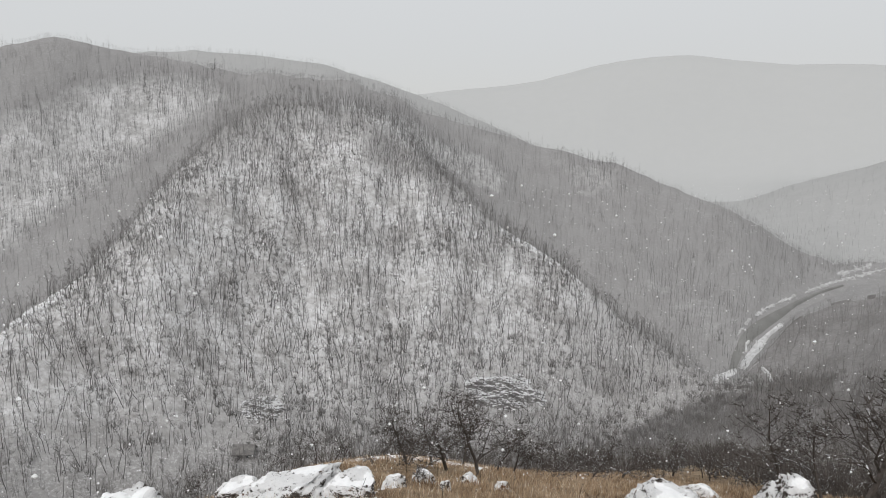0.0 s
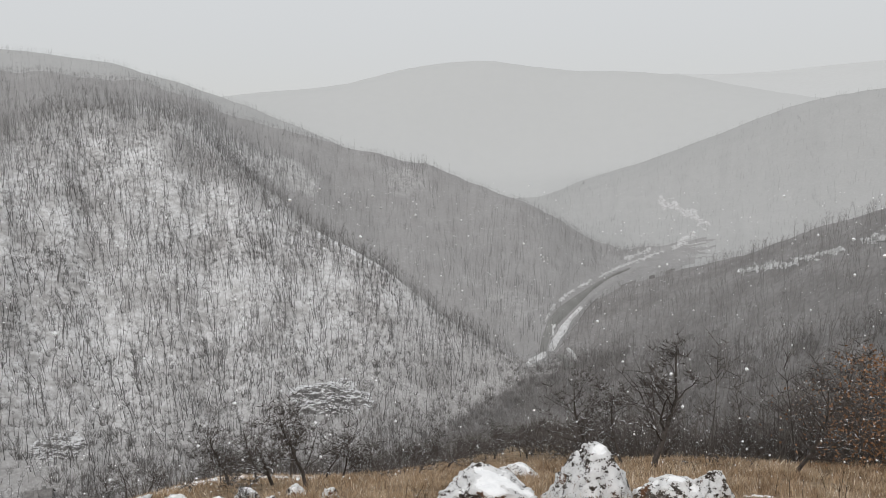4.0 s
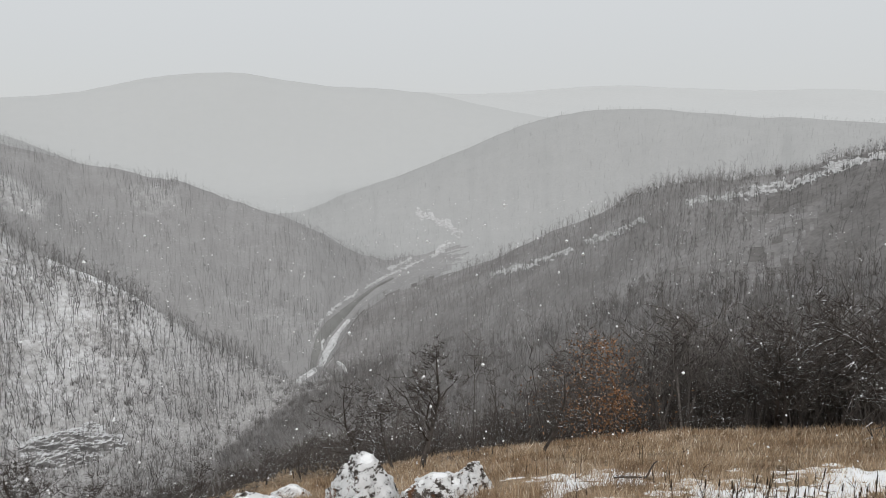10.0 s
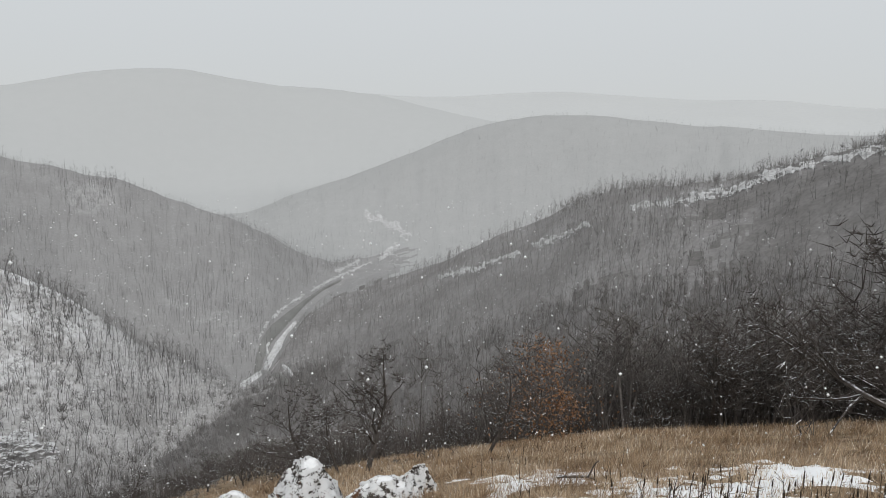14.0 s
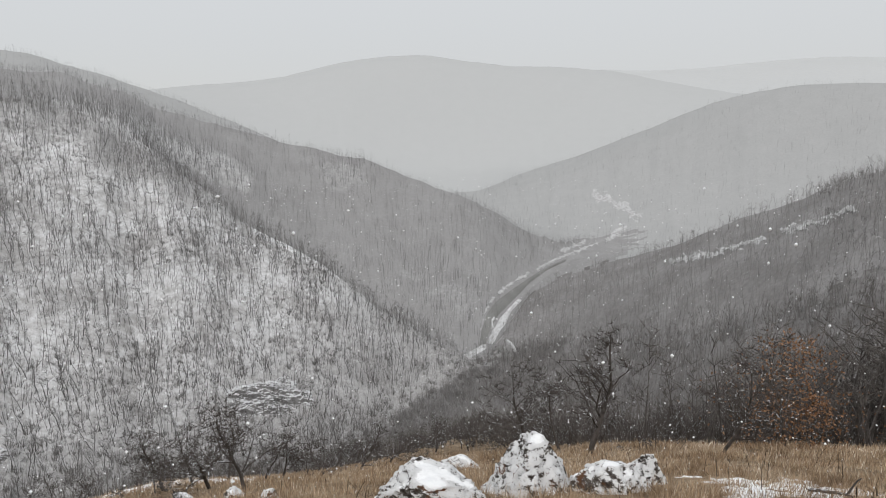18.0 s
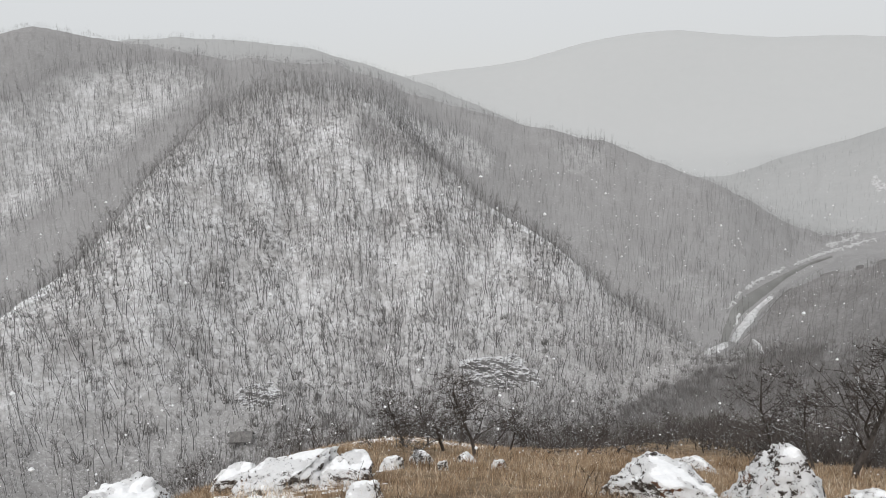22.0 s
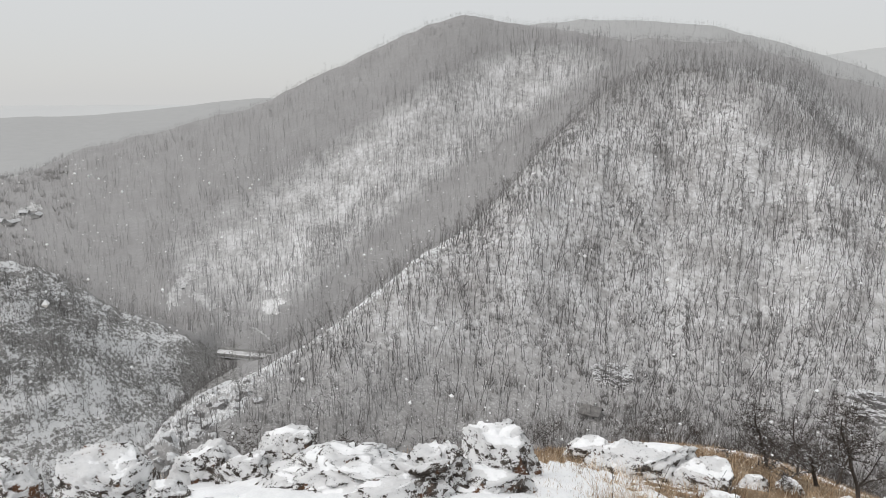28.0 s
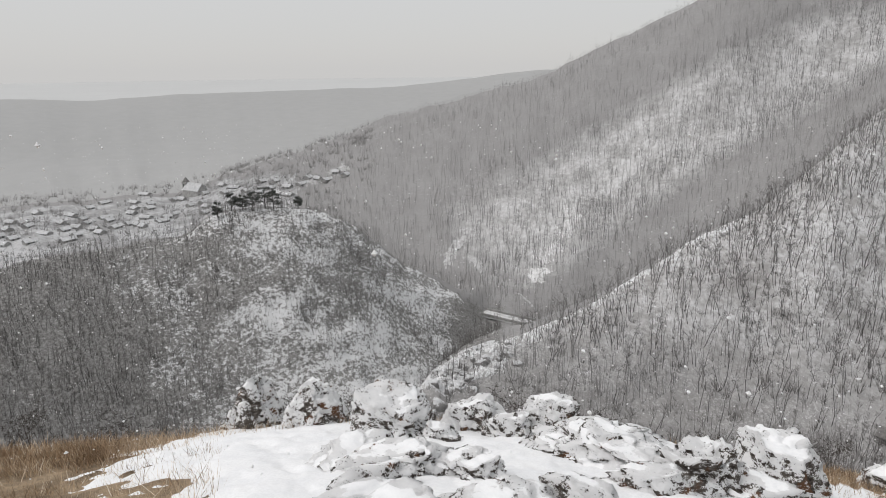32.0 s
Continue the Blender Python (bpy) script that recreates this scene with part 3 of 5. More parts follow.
def far_tree(rng, branches, twigs, steps=3, stem=0.0125, arm=0.0045):
    """A bare slope tree one metre tall, to be scaled: a slim bent stem, rising branches, thin twigs."""
    pieces, pts = [], [np.array([0, 0, -0.03])]
    bend = rng.normal(0, 0.05, 2)
    for k in range(steps):
        pts.append(np.array([bend[0] * (k + 1) + rng.normal(0, 0.022), bend[1] * (k + 1) + rng.normal(0, 0.022), (k + 1) / steps]))
    for k in range(steps):
        pieces.append(prism(pts[k], pts[k + 1], stem * (1 - k / (steps + 0.3)), stem * (1 - (k + 1) / (steps + 0.3)) if k < steps - 1 else 0.0))

    def along(f):
        g = f * steps
        i = min(int(g), steps - 1)
        return pts[i] + (pts[i + 1] - pts[i]) * (g - i)

    tips = []
    for _ in range(branches):
        f, a = rng.uniform(0.34, 0.95), rng.uniform(0, 2 * np.pi)
        p, reach = along(f), rng.uniform(0.1, 0.26) * (1.3 - f)
        q = p + np.array([np.cos(a) * reach, np.sin(a) * reach, reach * rng.uniform(0.5, 1.5)])
        pieces.append(prism(p, q, arm, 0.0))
        tips.append((p, q))
    for _ in range(twigs):
        p, q = tips[rng.integers(len(tips))]
        b = p + (q - p) * rng.uniform(0.3, 1.0)
        e = b + np.array([rng.normal(0, 0.075), rng.normal(0, 0.075), rng.uniform(0.0, 0.12)])
        pieces.append(prism(b, e, 0.0042, 0.0))
    return (*joined(pieces), kinds_of(pieces, steps + branches // 2))


def far_shrub(rng, stems):
    pieces = []
    for _ in range(stems):
        a, t = rng.uniform(0, 2 * np.pi), rng.uniform(0.1, 0.75)
        q = np.array([np.cos(a) * t, np.sin(a) * t, rng.uniform(0.55, 1.0)])
        pieces.append(prism(np.array([np.cos(a), np.sin(a), 0]) * 0.15, q, 0.014, 0.0))
    return (*joined(pieces), kinds_of(pieces, stems // 3))


def planted(name, label, mats, models, places, sizes, rng, tilt=0.05):
    """All of one wood in one mesh: the models set out, turned and scaled."""
    verts, faces, slots, base = [], [], [], 0
    pick = rng.integers(0, len(models), len(places))
    for k, (mv, mf, ms) in enumerate(models):
        at = np.where(pick == k)[0]
        if not len(at):
            continue
        a, s = rng.uniform(0, 2 * np.pi, len(at)), sizes[at]
        c, n = np.cos(a), np.sin(a)
        x, y, z = mv[:, 0][None] * s[:, None], mv[:, 1][None] * s[:, None], mv[:, 2][None] * s[:, None]
        wide = rng.uniform(0.8, 1.25, len(at))[:, None]
        tx, ty = rng.normal(0, tilt, (2, len(at), 1))
        px = (x * c[:, None] - y * n[:, None]) * wide + z * tx + places[at, 0][:, None]
        py = (x * n[:, None] + y * c[:, None]) * wide + z * ty + places[at, 1][:, None]
        pz = z + places[at, 2][:, None]
        verts.append(np.stack([px, py, pz], -1).reshape(-1, 3))
        faces.append((mf[None] + (np.arange(len(at)) * len(mv))[:, None, None] + base).reshape(-1, 3))
        slots.append(np.tile(ms if len(mats) > 1 else ms * 0, len(at)))
        base += len(at) * len(mv)
    ob = new(name, raw_mesh(name, np.vstack(verts), np.vstack(faces), mats, False, np.concatenate(slots)))
    return tagged(ob, label, "trees", kind="stuff")


def scatter(rng, count, az0, az1, line0, line1, keep=None):
    """Places spread evenly by area over a stretch of the land."""
    az, ln = rng.uniform(az0, az1, count * 12), rng.uniform(line0, line1, count * 12)
    p, q = land(az, ln), land(az, ln + 0.02)
    area = np.hypot(p[:, 0], p[:, 1]) * np.linalg.norm(q - p, axis=1)
    chance = area if keep is None else area * keep(az, ln, p)
    order = np.argsort(rng.uniform(0, 1, len(az)) ** (1 / np.maximum(chance, 1e-9)))[::-1][:count]
    return p[order]


rng = np.random.default_rng(11)
SLOPE_TREES = [far_tree(rng, 8, 24, 3, 0.0105, 0.0042) for _ in range(16)]
RIDGE_TREES = [far_tree(rng, 4, 9, 1, 0.0085, 0.0038) for _ in range(14)]
HILL_TREES = [far_tree(rng, 2, 4, 1, 0.012) for _ in range(8)]
THICK_TREES = [far_tree(rng, 6, 13, 2, 0.0105) for _ in range(12)]
CREST_TREES = [far_tree(rng, 5, 13, 1, 0.009) for _ in range(8)]
SHRUBS = [far_shrub(rng, 14) for _ in range(6)]
BUSHY_TREES = [far_tree(rng, 9, 34, 2, 0.0105, 0.005) for _ in range(10)]


def clumpy(size, seed, low=-0.25):
    return lambda az, ln, p: np.clip(0.25 + wobble(p[:, 0] / size, p[:, 1] / size, seed, 3) - low, 0.03, 1.5)


def tall(n, low, high):
    return rng.uniform(low, high, n)


def open_at(az, ln, p):
    return openness(az, angle_of(p), ln)


def face(az, ln, p):
    """Open stands in uneven groups."""
    return np.clip(0.15 + 0.75 * open_at(az, ln, p) + 0.5 * wobble(p[:, 0] / 30, p[:, 1] / 30, 21, 3), 0.03, 2)


def fold(az, ln, p):
    """Close young wood: everywhere that the open stands are not."""
    return np.clip(0.85 - open_at(az, ln, p), 0.004, 1)


SLOPE, MID, FOLD = [BARK_SLOPE, TWIG_SLOPE], [BARK_MID, TWIG_MID], [BARK_FOLD, TWIG_FOLD]
spots = scatter(rng, 4800, -57, 25.5, 2.0, 3.0, face)
planted("slope_woodland", "bare grey trees standing on a snowy slope", SLOPE, SLOPE_TREES, spots, tall(len(spots), 5.5, 11), rng, 0.05)
spots = scatter(rng, 1500, -57, 25.5, 1.95, 2.98, clumpy(18, 27))
planted("slope_saplings", "thin young trees scattered over a snowy slope", SLOPE, RIDGE_TREES, spots, tall(len(spots), 2.2, 5.0), rng)
spots = scatter(rng, 3000, -50, 25.5, 2.3, 3.0, fold)
planted("spur_edge_woodland", "close young grey wood along the top of the slope", FOLD, RIDGE_TREES, spots, tall(len(spots), 4, 7.5), rng)
spots = scatter(rng, 900, -26, 14, 1.84, 2.1)
planted("valley_trees", "dark bare trees along the valley bottom", [BARK_SPUR], THICK_TREES, spots, tall(len(spots), 3, 6.5), rng)
spots = scatter(rng, 3600, -57, 26, 1.9, 3.0, clumpy(24, 22, 0.1))
planted("slope_shrubs", "low bare brush on a snowy slope", [TWIG_SLOPE], SHRUBS, spots, tall(len(spots), 0.9, 2.8), rng)
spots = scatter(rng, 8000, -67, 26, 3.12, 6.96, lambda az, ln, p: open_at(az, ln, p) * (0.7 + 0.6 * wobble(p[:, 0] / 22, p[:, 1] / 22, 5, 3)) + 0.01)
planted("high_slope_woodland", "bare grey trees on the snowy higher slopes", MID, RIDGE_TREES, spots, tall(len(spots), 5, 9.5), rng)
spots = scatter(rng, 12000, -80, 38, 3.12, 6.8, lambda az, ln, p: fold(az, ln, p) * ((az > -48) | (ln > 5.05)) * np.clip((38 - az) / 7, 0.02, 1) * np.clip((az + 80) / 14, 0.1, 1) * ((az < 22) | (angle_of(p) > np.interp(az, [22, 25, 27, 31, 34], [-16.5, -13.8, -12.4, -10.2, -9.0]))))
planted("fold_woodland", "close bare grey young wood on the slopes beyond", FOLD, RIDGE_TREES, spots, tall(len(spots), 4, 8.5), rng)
spots = scatter(rng, 5200, -100, -58, 3.1, 4.99, lambda az, ln, p: np.clip(0.06 + 1.2 * np.clip((-69 - az) / 12, 0, 1) + 0.4 * wobble(p[:, 0] / 22, p[:, 1] / 22, 23, 3), 0.02, 2))
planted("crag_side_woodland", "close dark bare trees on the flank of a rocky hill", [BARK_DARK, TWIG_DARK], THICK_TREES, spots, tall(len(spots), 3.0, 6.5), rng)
spots = scatter(rng, 2200, -76, -49, 3.1, 4.99, lambda az, ln, p: np.clip(0.3 + 0.9 * wobble(p[:, 0] / 22, p[:, 1] / 22, 23, 3), 0.02, 2))
planted("crag_woodland", "bare trees on a steep rocky hill dusted with snow", SLOPE, THICK_TREES, spots, tall(len(spots), 2.5, 6), rng)
spots = scatter(rng, 1500, -100, -50, 3.0, 5.0, clumpy(12, 24))
planted("crag_shrubs", "low bare brush on a rocky hill", [BRUSH], SHRUBS, spots, tall(len(spots), 1.0, 2.6), rng)
spots = scatter(rng, 1900, 25.5, 60, 2.32, 2.94, clumpy(35, 25, -0.8))
planted("spur_crest_woodland", "grey trees on the upper part of a hill spur, coloured pale for haze", [BARK_CREST], THICK_TREES, spots, tall(len(spots), 4, 8), rng)
spots = scatter(rng, 1300, 50, 98, 2.3, 2.9)
planted("spur_shoulder_woodland", "dark bare trees on the shoulder of a hill spur", [TWIG_DARK], BUSHY_TREES, spots, tall(len(spots), 2.5, 5), rng)
spots = scatter(rng, 2800, 2, 25.5, 1.7, 2.55, lambda az, ln, p: np.clip((az + 2) / 14, 0, 1) * np.clip(2.55 - ln, 0.05, 1))
planted("slope_foot_brush", "grey brush and young trees at the foot of the slope", [BARK_SPUR], THICK_TREES + SHRUBS, spots, tall(len(spots), 1.8, 4.5), rng)
spots = scatter(rng, 2200, -44, 3, 1.8, 2.35, lambda az, ln, p: np.clip(2.4 - ln, 0.05, 1) * (0.6 + wobble(p[:, 0] / 16, p[:, 1] / 16, 37, 3)))
planted("valley_brush", "grey brush and young trees along the valley floor", [BRUSH], THICK_TREES + SHRUBS, spots, tall(len(spots), 1.8, 5), rng)
spots = scatter(rng, 3200, 25.5, 98, 1.75, 2.4, clumpy(35, 25, -0.8))
planted("spur_woodland", "dense dark bare trees covering a hill spur", [BARK_SPUR], THICK_TREES, spots, tall(len(spots), 4, 8), rng)
spots = scatter(rng, 2600, 42, 98, 1.35, 2.4, lambda az, ln, p: np.clip((az - 42) / 20, 0, 1) * np.clip(2.5 - ln, 0.1, 1))
planted("near_spur_woodland", "dark brown bare trees on the nearer flank of the spur", [BARK_THICKET], BUSHY_TREES, spots, tall(len(spots), 3.5, 7), rng)
spots = scatter(rng, 1800, 26, 98, 1.6, 2.4)
planted("spur_shrubs", "dense dark brush on a hill spur", [BARK_SPUR], SHRUBS, spots, tall(len(spots), 1.2, 3.0), rng)
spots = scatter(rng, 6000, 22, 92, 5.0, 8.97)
planted("hill_woodland", "wood on the next hill, coloured pale for haze", [BARK_HILL], HILL_TREES, spots, tall(len(spots), 4, 7), rng)
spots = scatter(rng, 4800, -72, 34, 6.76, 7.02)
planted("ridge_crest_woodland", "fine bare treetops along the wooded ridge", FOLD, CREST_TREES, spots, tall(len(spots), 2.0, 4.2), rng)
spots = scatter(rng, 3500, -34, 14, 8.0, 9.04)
planted("back_ridge_woodland", "wood along a ridge behind, coloured pale for haze", [BARK_HILL], HILL_TREES, spots, tall(len(spots), 4, 7), rng)
spots = scatter(rng, 1700, 6, 27, 1.35, 2.02, lambda az, ln, p: np.clip((az - 4) / 12, 0, 1))
planted("lower_hillside_woodland", "dark bare trees on the hillside falling to the river", [BARK_CREST], THICK_TREES + SHRUBS, spots, tall(len(spots), 2.5, 6), rng)
spots = scatter(rng, 620, 50, 98, 2.9, 3.08)
planted("crest_trees", "small bare trees lining a snowy crest", [BARK_CREST], SHRUBS + THICK_TREES, spots, tall(len(spots), 1.8, 4), rng)

# ---- the hilltop ----


def part(name, mesh, parent, label=""):
    ob = new(name, mesh)
    ob.parent = parent
    return tagged(ob, label)


def snow_depth(x, y):
    """How deep the snow lies over the grass of the hilltop; below nought it is bare."""
    az, r = np.degrees(np.arctan2(x, y)), np.hypot(x, y)
    step = lambda v, a, b: np.clip((v - a) / (b - a), 0, 1)
    outcrop = step(az, -90, -72) * step(az, -14, -24) * step(r, 13, 11) * step(r, 1.6, 4)
    lawn = step(az, 37, 47) * step(r, 15.0, 12.0) * step(r, 4, 5)
    hollow = step(az, -14, -8) * step(az, 9, 3) * step(r, 24, 34) + 0.9 * step(az, -24, -20) * step(az, -3, -7) * step(r, 15, 12)
    rough = 0.85 * wobble(x / 1.1, y / 1.1, 40, 4) + 0.75 * wobble(x / 0.25, y / 0.25, 47, 3)
    return -0.68 + 1.4 * outcrop + 0.78 * lawn + 0.86 * hollow + 0.75 * rough


def make_snow_cover():
    az, r = np.arange(-100, 95.1, 0.3), np.concatenate([np.arange(1.5, 14, 0.09), np.arange(14, 46, 0.3)])
    A, Rr = np.meshgrid(az, r)
    x, y = Rr * np.sin(np.radians(A)), Rr * np.cos(np.radians(A))
    inside = np.minimum(Rr, np.interp(A, AZ, line_r[2]) * 1.04)
    ln = np.empty_like(A)
    for k, a in enumerate(az):
        i = int(np.argmin(np.abs(AZ - a)))
        ln[:, k] = np.interp(inside[:, k], grid_r[:, i], grid_line)
    z = land(A, ln)[..., 2]
    deep = snow_depth(x, y)
    z = z + np.clip(deep, -0.6, 0.8) * 0.13 + 0.035 * wobble(x * 1.6, y * 1.6, 44, 4)
    rows, cols = A.shape
    j, i = np.meshgrid(np.arange(rows - 1), np.arange(cols - 1), indexing="ij")
    keep = (deep[:-1, :-1] > -0.45) & (Rr[:-1, :-1] < np.interp(A[:-1, :-1], AZ, line_r[2]))
    a = (j * cols + i)[keep]
    faces = np.stack([a, a + cols, a + 1 + cols, a + 1], -1)[:, ::-1]
    used, inv = np.unique(faces, return_inverse=True)
    verts = np.stack([x, y, z], -1).reshape(-1, 3)[used]
    ob = new("snow_cover", raw_mesh("snow_cover", verts, inv.reshape(faces.shape), [SNOW], True))
    tagged(ob, "thin fresh snow lying in patches on the grass", "snow", kind="stuff")


SNOW = two_tone("fresh_snow", (0.86, 0.87, 0.885), (0.93, 0.935, 0.94), 2.0, 0.3, 0.6, 30, bump=0.25, grainy=0.12)


def rock_material():
    """Pale limestone: brown where it is bare, peppered with snow on its sides, thickly covered where the snow lies."""
    mat, n, l, s = material("snow_dusted_limestone", 0.92, 0.2)
    up = n.new("ShaderNodeSeparateXYZ")
    l.new(n.new("ShaderNodeNewGeometry").outputs["Normal"], up.inputs[0])
    lying = n.new("ShaderNodeAttribute")
    lying.attribute_name = "snow_lie"
    broad, mid, speck = noise_node(n, l, 2.2, 4, 0.6), noise_node(n, l, 7.5, 7, 0.72, stretch=(1, 1, 1.7)), noise_node(n, l, 42, 5, 0.75)
    stone = ramp_node(n, l, mid, [(0.36, (0.035, 0.028, 0.024)), (0.5, (0.12, 0.105, 0.092)), (0.66, (0.3, 0.285, 0.265))])
    rust = ramp_node(n, l, noise_node(n, l, 3.1, 3), [(0.56, (0, 0, 0)), (0.63, (0.75, 0.75, 0.75))])
    stone = mix_node(n, l, rust, stone, (0.16, 0.075, 0.038))
    dust = math_node(n, l, "ADD", math_node(n, l, "MULTIPLY", up.outputs["Z"], 0.5), math_node(n, l, "MULTIPLY", math_node(n, l, "SUBTRACT", speck, 0.5), 1.5))
    dust = math_node(n, l, "ADD", dust, math_node(n, l, "MULTIPLY", math_node(n, l, "SUBTRACT", mid, 0.5), 3.2))
    dust = math_node(n, l, "ADD", dust, math_node(n, l, "MULTIPLY", math_node(n, l, "SUBTRACT", broad, 0.5), 1.8))
    dust = ramp_node(n, l, dust, [(0.04, (0, 0, 0)), (0.14, (0.94, 0.94, 0.94))])
    deep = math_node(n, l, "ADD", lying.outputs["Fac"], math_node(n, l, "MULTIPLY", math_node(n, l, "SUBTRACT", mid, 0.5), 1.6))
    deep = ramp_node(n, l, deep, [(0.55, (0, 0, 0)), (0.68, (1, 1, 1))])
    white = ramp_node(n, l, mid, [(0.3, (0.82, 0.83, 0.84)), (0.6, (0.93, 0.935, 0.94))])
    col = mix_node(n, l, dust, stone, mix_node(n, l, 0.22, white, (0.45, 0.44, 0.43)))
    l.new(mix_node(n, l, deep, col, white), s.inputs["Base Color"])
    rough_ = math_node(n, l, "MULTIPLY", mix_node(n, l, 0.35, mid, speck), math_node(n, l, "SUBTRACT", 1.1, lying.outputs["Fac"]))
    bump_node(n, l, s, rough_, 0.7, 0.06)
    return mat


ROCK = rock_material()


def straw_material():
    mat, n, l, s = material("dry_straw", 0.85)
    base = ramp_node(n, l, noise_node(n, l, 0.7, 5, 0.7), [(0.34, (0.22, 0.145, 0.09)), (0.5, (0.5, 0.365, 0.24)), (0.66, (0.77, 0.625, 0.465))])
    rnd = n.new("ShaderNodeNewGeometry").outputs["Random Per Island"]
    shade = ramp_node(n, l, rnd, [(0, (0.35, 0.33, 0.32)), (0.55, (0.85, 0.85, 0.85)), (0.9, (1.1, 1.08, 1.05)), (0.93, (1.6, 1.9, 2.3))])
    l.new(mix_node(n, l, 1.0, base, shade, "MULTIPLY"), s.inputs["Base Color"])
    return mat


STRAW = straw_material()
STALK = two_tone("withered_stalk", (0.035, 0.026, 0.02), (0.10, 0.075, 0.05), 3, island=0.4)
make_snow_cover()


def ball(fine):
    bm = bmesh.new()
    bmesh.ops.create_icosphere(bm, subdivisions=fine, radius=1.0)
    co = np.array([v.co for v in bm.verts])
    tri = np.array([[v.index for v in f.verts] for f in bm.faces])
    bm.free()
    return co, tri


BALLS = {fine: ball(fine) for fine in (3, 4, 5)}


def point_normals(co, tri):
    flat = np.cross(co[tri[:, 1]] - co[tri[:, 0]], co[tri[:, 2]] - co[tri[:, 0]])
    out = np.zeros_like(co)
    for c in range(3):
        np.add.at(out, tri[:, c], flat)
    return out / (np.linalg.norm(out, axis=1, keepdims=True) + 1e-12)


def boulder_mesh(seed, w, d, h, cuts=9, rough=0.2, fine=5, peak=0.0, mat=None):
    """A weathered limestone block: cut by planes, stepped by its beds, split and pitted; snow lies smooth on what is flat."""
    r = random.Random(seed)
    unit, tri = BALLS[fine]
    planes = [(Vector((0.25 * r.uniform(-1, 1), 0.25 * r.uniform(-1, 1), 1)).normalized(), r.uniform(0.6, 0.75))] if not peak else []
    for k in range(cuts + 3):
        a = 2 * math.pi * (k + r.uniform(-0.4, 0.4)) / (cuts + 3)
        planes.append((Vector((math.cos(a), math.sin(a), r.uniform(-0.1, 0.9))).normalized(), r.uniform(0.48, 0.85)))
    off = Vector((seed * 3.7, seed * 1.3, seed * 0.7))
    bed = Vector((r.uniform(-0.35, 0.35), r.uniform(-0.35, 0.35), 1)).normalized()
    soft, hard = np.empty_like(unit), np.empty_like(unit)
    for k, co in enumerate(unit):
        q = Vector(co)
        p = q * (1 + rough * noise.noise(q * 1.2 + off))
        if p.z < 0.15:
            flare = min(1 / math.sqrt(max(1 - q.z * q.z, 0.01)), 2.2)
            p = Vector((p.x * flare * 1.04, p.y * flare * 1.04, p.z))
        for nrm, lim in planes:
            over = p.dot(nrm) - lim
            if over > 0:
                p -= nrm * over * 0.86
        taper = 1 - peak * max(p.z, 0)
        p = Vector((p.x * taper, p.y * taper, p.z))
        soft[k] = p
        split = abs(noise.noise(q * 1.4 + off * 1.7))
        layer = p.dot(bed) * 4.5 + 0.8 * noise.noise(q * 1.7 + off)
        g = -rough * 0.8 * max(0, 0.07 - split) / 0.07 + rough * 0.35 * (abs(layer - math.floor(layer) - 0.5) - 0.25)
        g += rough * 0.6 * noise.noise(q * 2.9 + off) + rough * 0.55 * (0.3 - abs(noise.noise(q * 5.1 + off)))
        g += 0.08 * (0.3 - abs(noise.noise(q * 9 + off))) + 0.035 * noise.noise(q * 20 + off)
        hard[k] = p + q * g
    span = np.array([np.abs(hard[:, 0]).max() / (w / 2), np.abs(hard[:, 1]).max() / (d / 2), hard[:, 2].max() / 1.3])
    soft, hard = soft / span, hard / span
    for v in (soft, hard):
        v[:, 2] = (v[:, 2] - 0.3) * h
    lie = 0.55 * point_normals(soft, tri)[:, 2] + 0.45 * point_normals(hard, tri)[:, 2]
    lie += 0.6 * np.array([noise.noise(Vector(co) * 2.4 + off * 0.6) for co in unit])
    lie = np.clip((lie - 0.8) / 0.25, 0, 1)
    co = hard + (soft + np.array([0, 0, 0.02 * h]) - hard) * (0.4 * lie[:, None])
    me = raw_mesh("boulder", co, tri, [mat or ROCK], True)
    me.attributes.new("snow_lie", "FLOAT", "POINT").data.foreach_set("value", lie.astype(np.float32))
    return me


def foot(az, el):
    """The distance on the hilltop at which the ground shows under a height angle."""
    i = int(np.argmin(np.abs(AZ - az)))
    up = np.degrees(np.arctan2(grid_z[:, i] - EYE, grid_r[:, i]))
    k = np.where((grid_line > 0.05) & (grid_line < 0.98) & (up >= el))[0]
    return float(grid_r[k[0], i] if len(k) else np.interp(0.98, grid_line, grid_r[:, i]))


def rest_rock(name, label, category, group, seed, az, width, low, high, deep=0.8, cuts=9, rough=0.2, fine=5, peak=0.0, turn=0):
    """A rock set by heading, width in degrees, and the height angles of its foot and top."""
    r = foot(az, low)
    g = ground(az, r)
    w = 2.7 * math.hypot(r, g.z - EYE) * math.tan(radians(width / 2))
    h = EYE + (r + 0.2 * w) * math.tan(radians(high)) - g.z
    ob = new(name, boulder_mesh(seed, w, w * deep, max(h, 0.2), cuts, rough, fine, peak))
    ob.matrix_world = pose(g.x + 0.25 * w * math.sin(radians(az)), g.y + 0.25 * w * math.cos(radians(az)), g.z, 0, 0, turn - az)
    return tagged(ob, label, category, group)


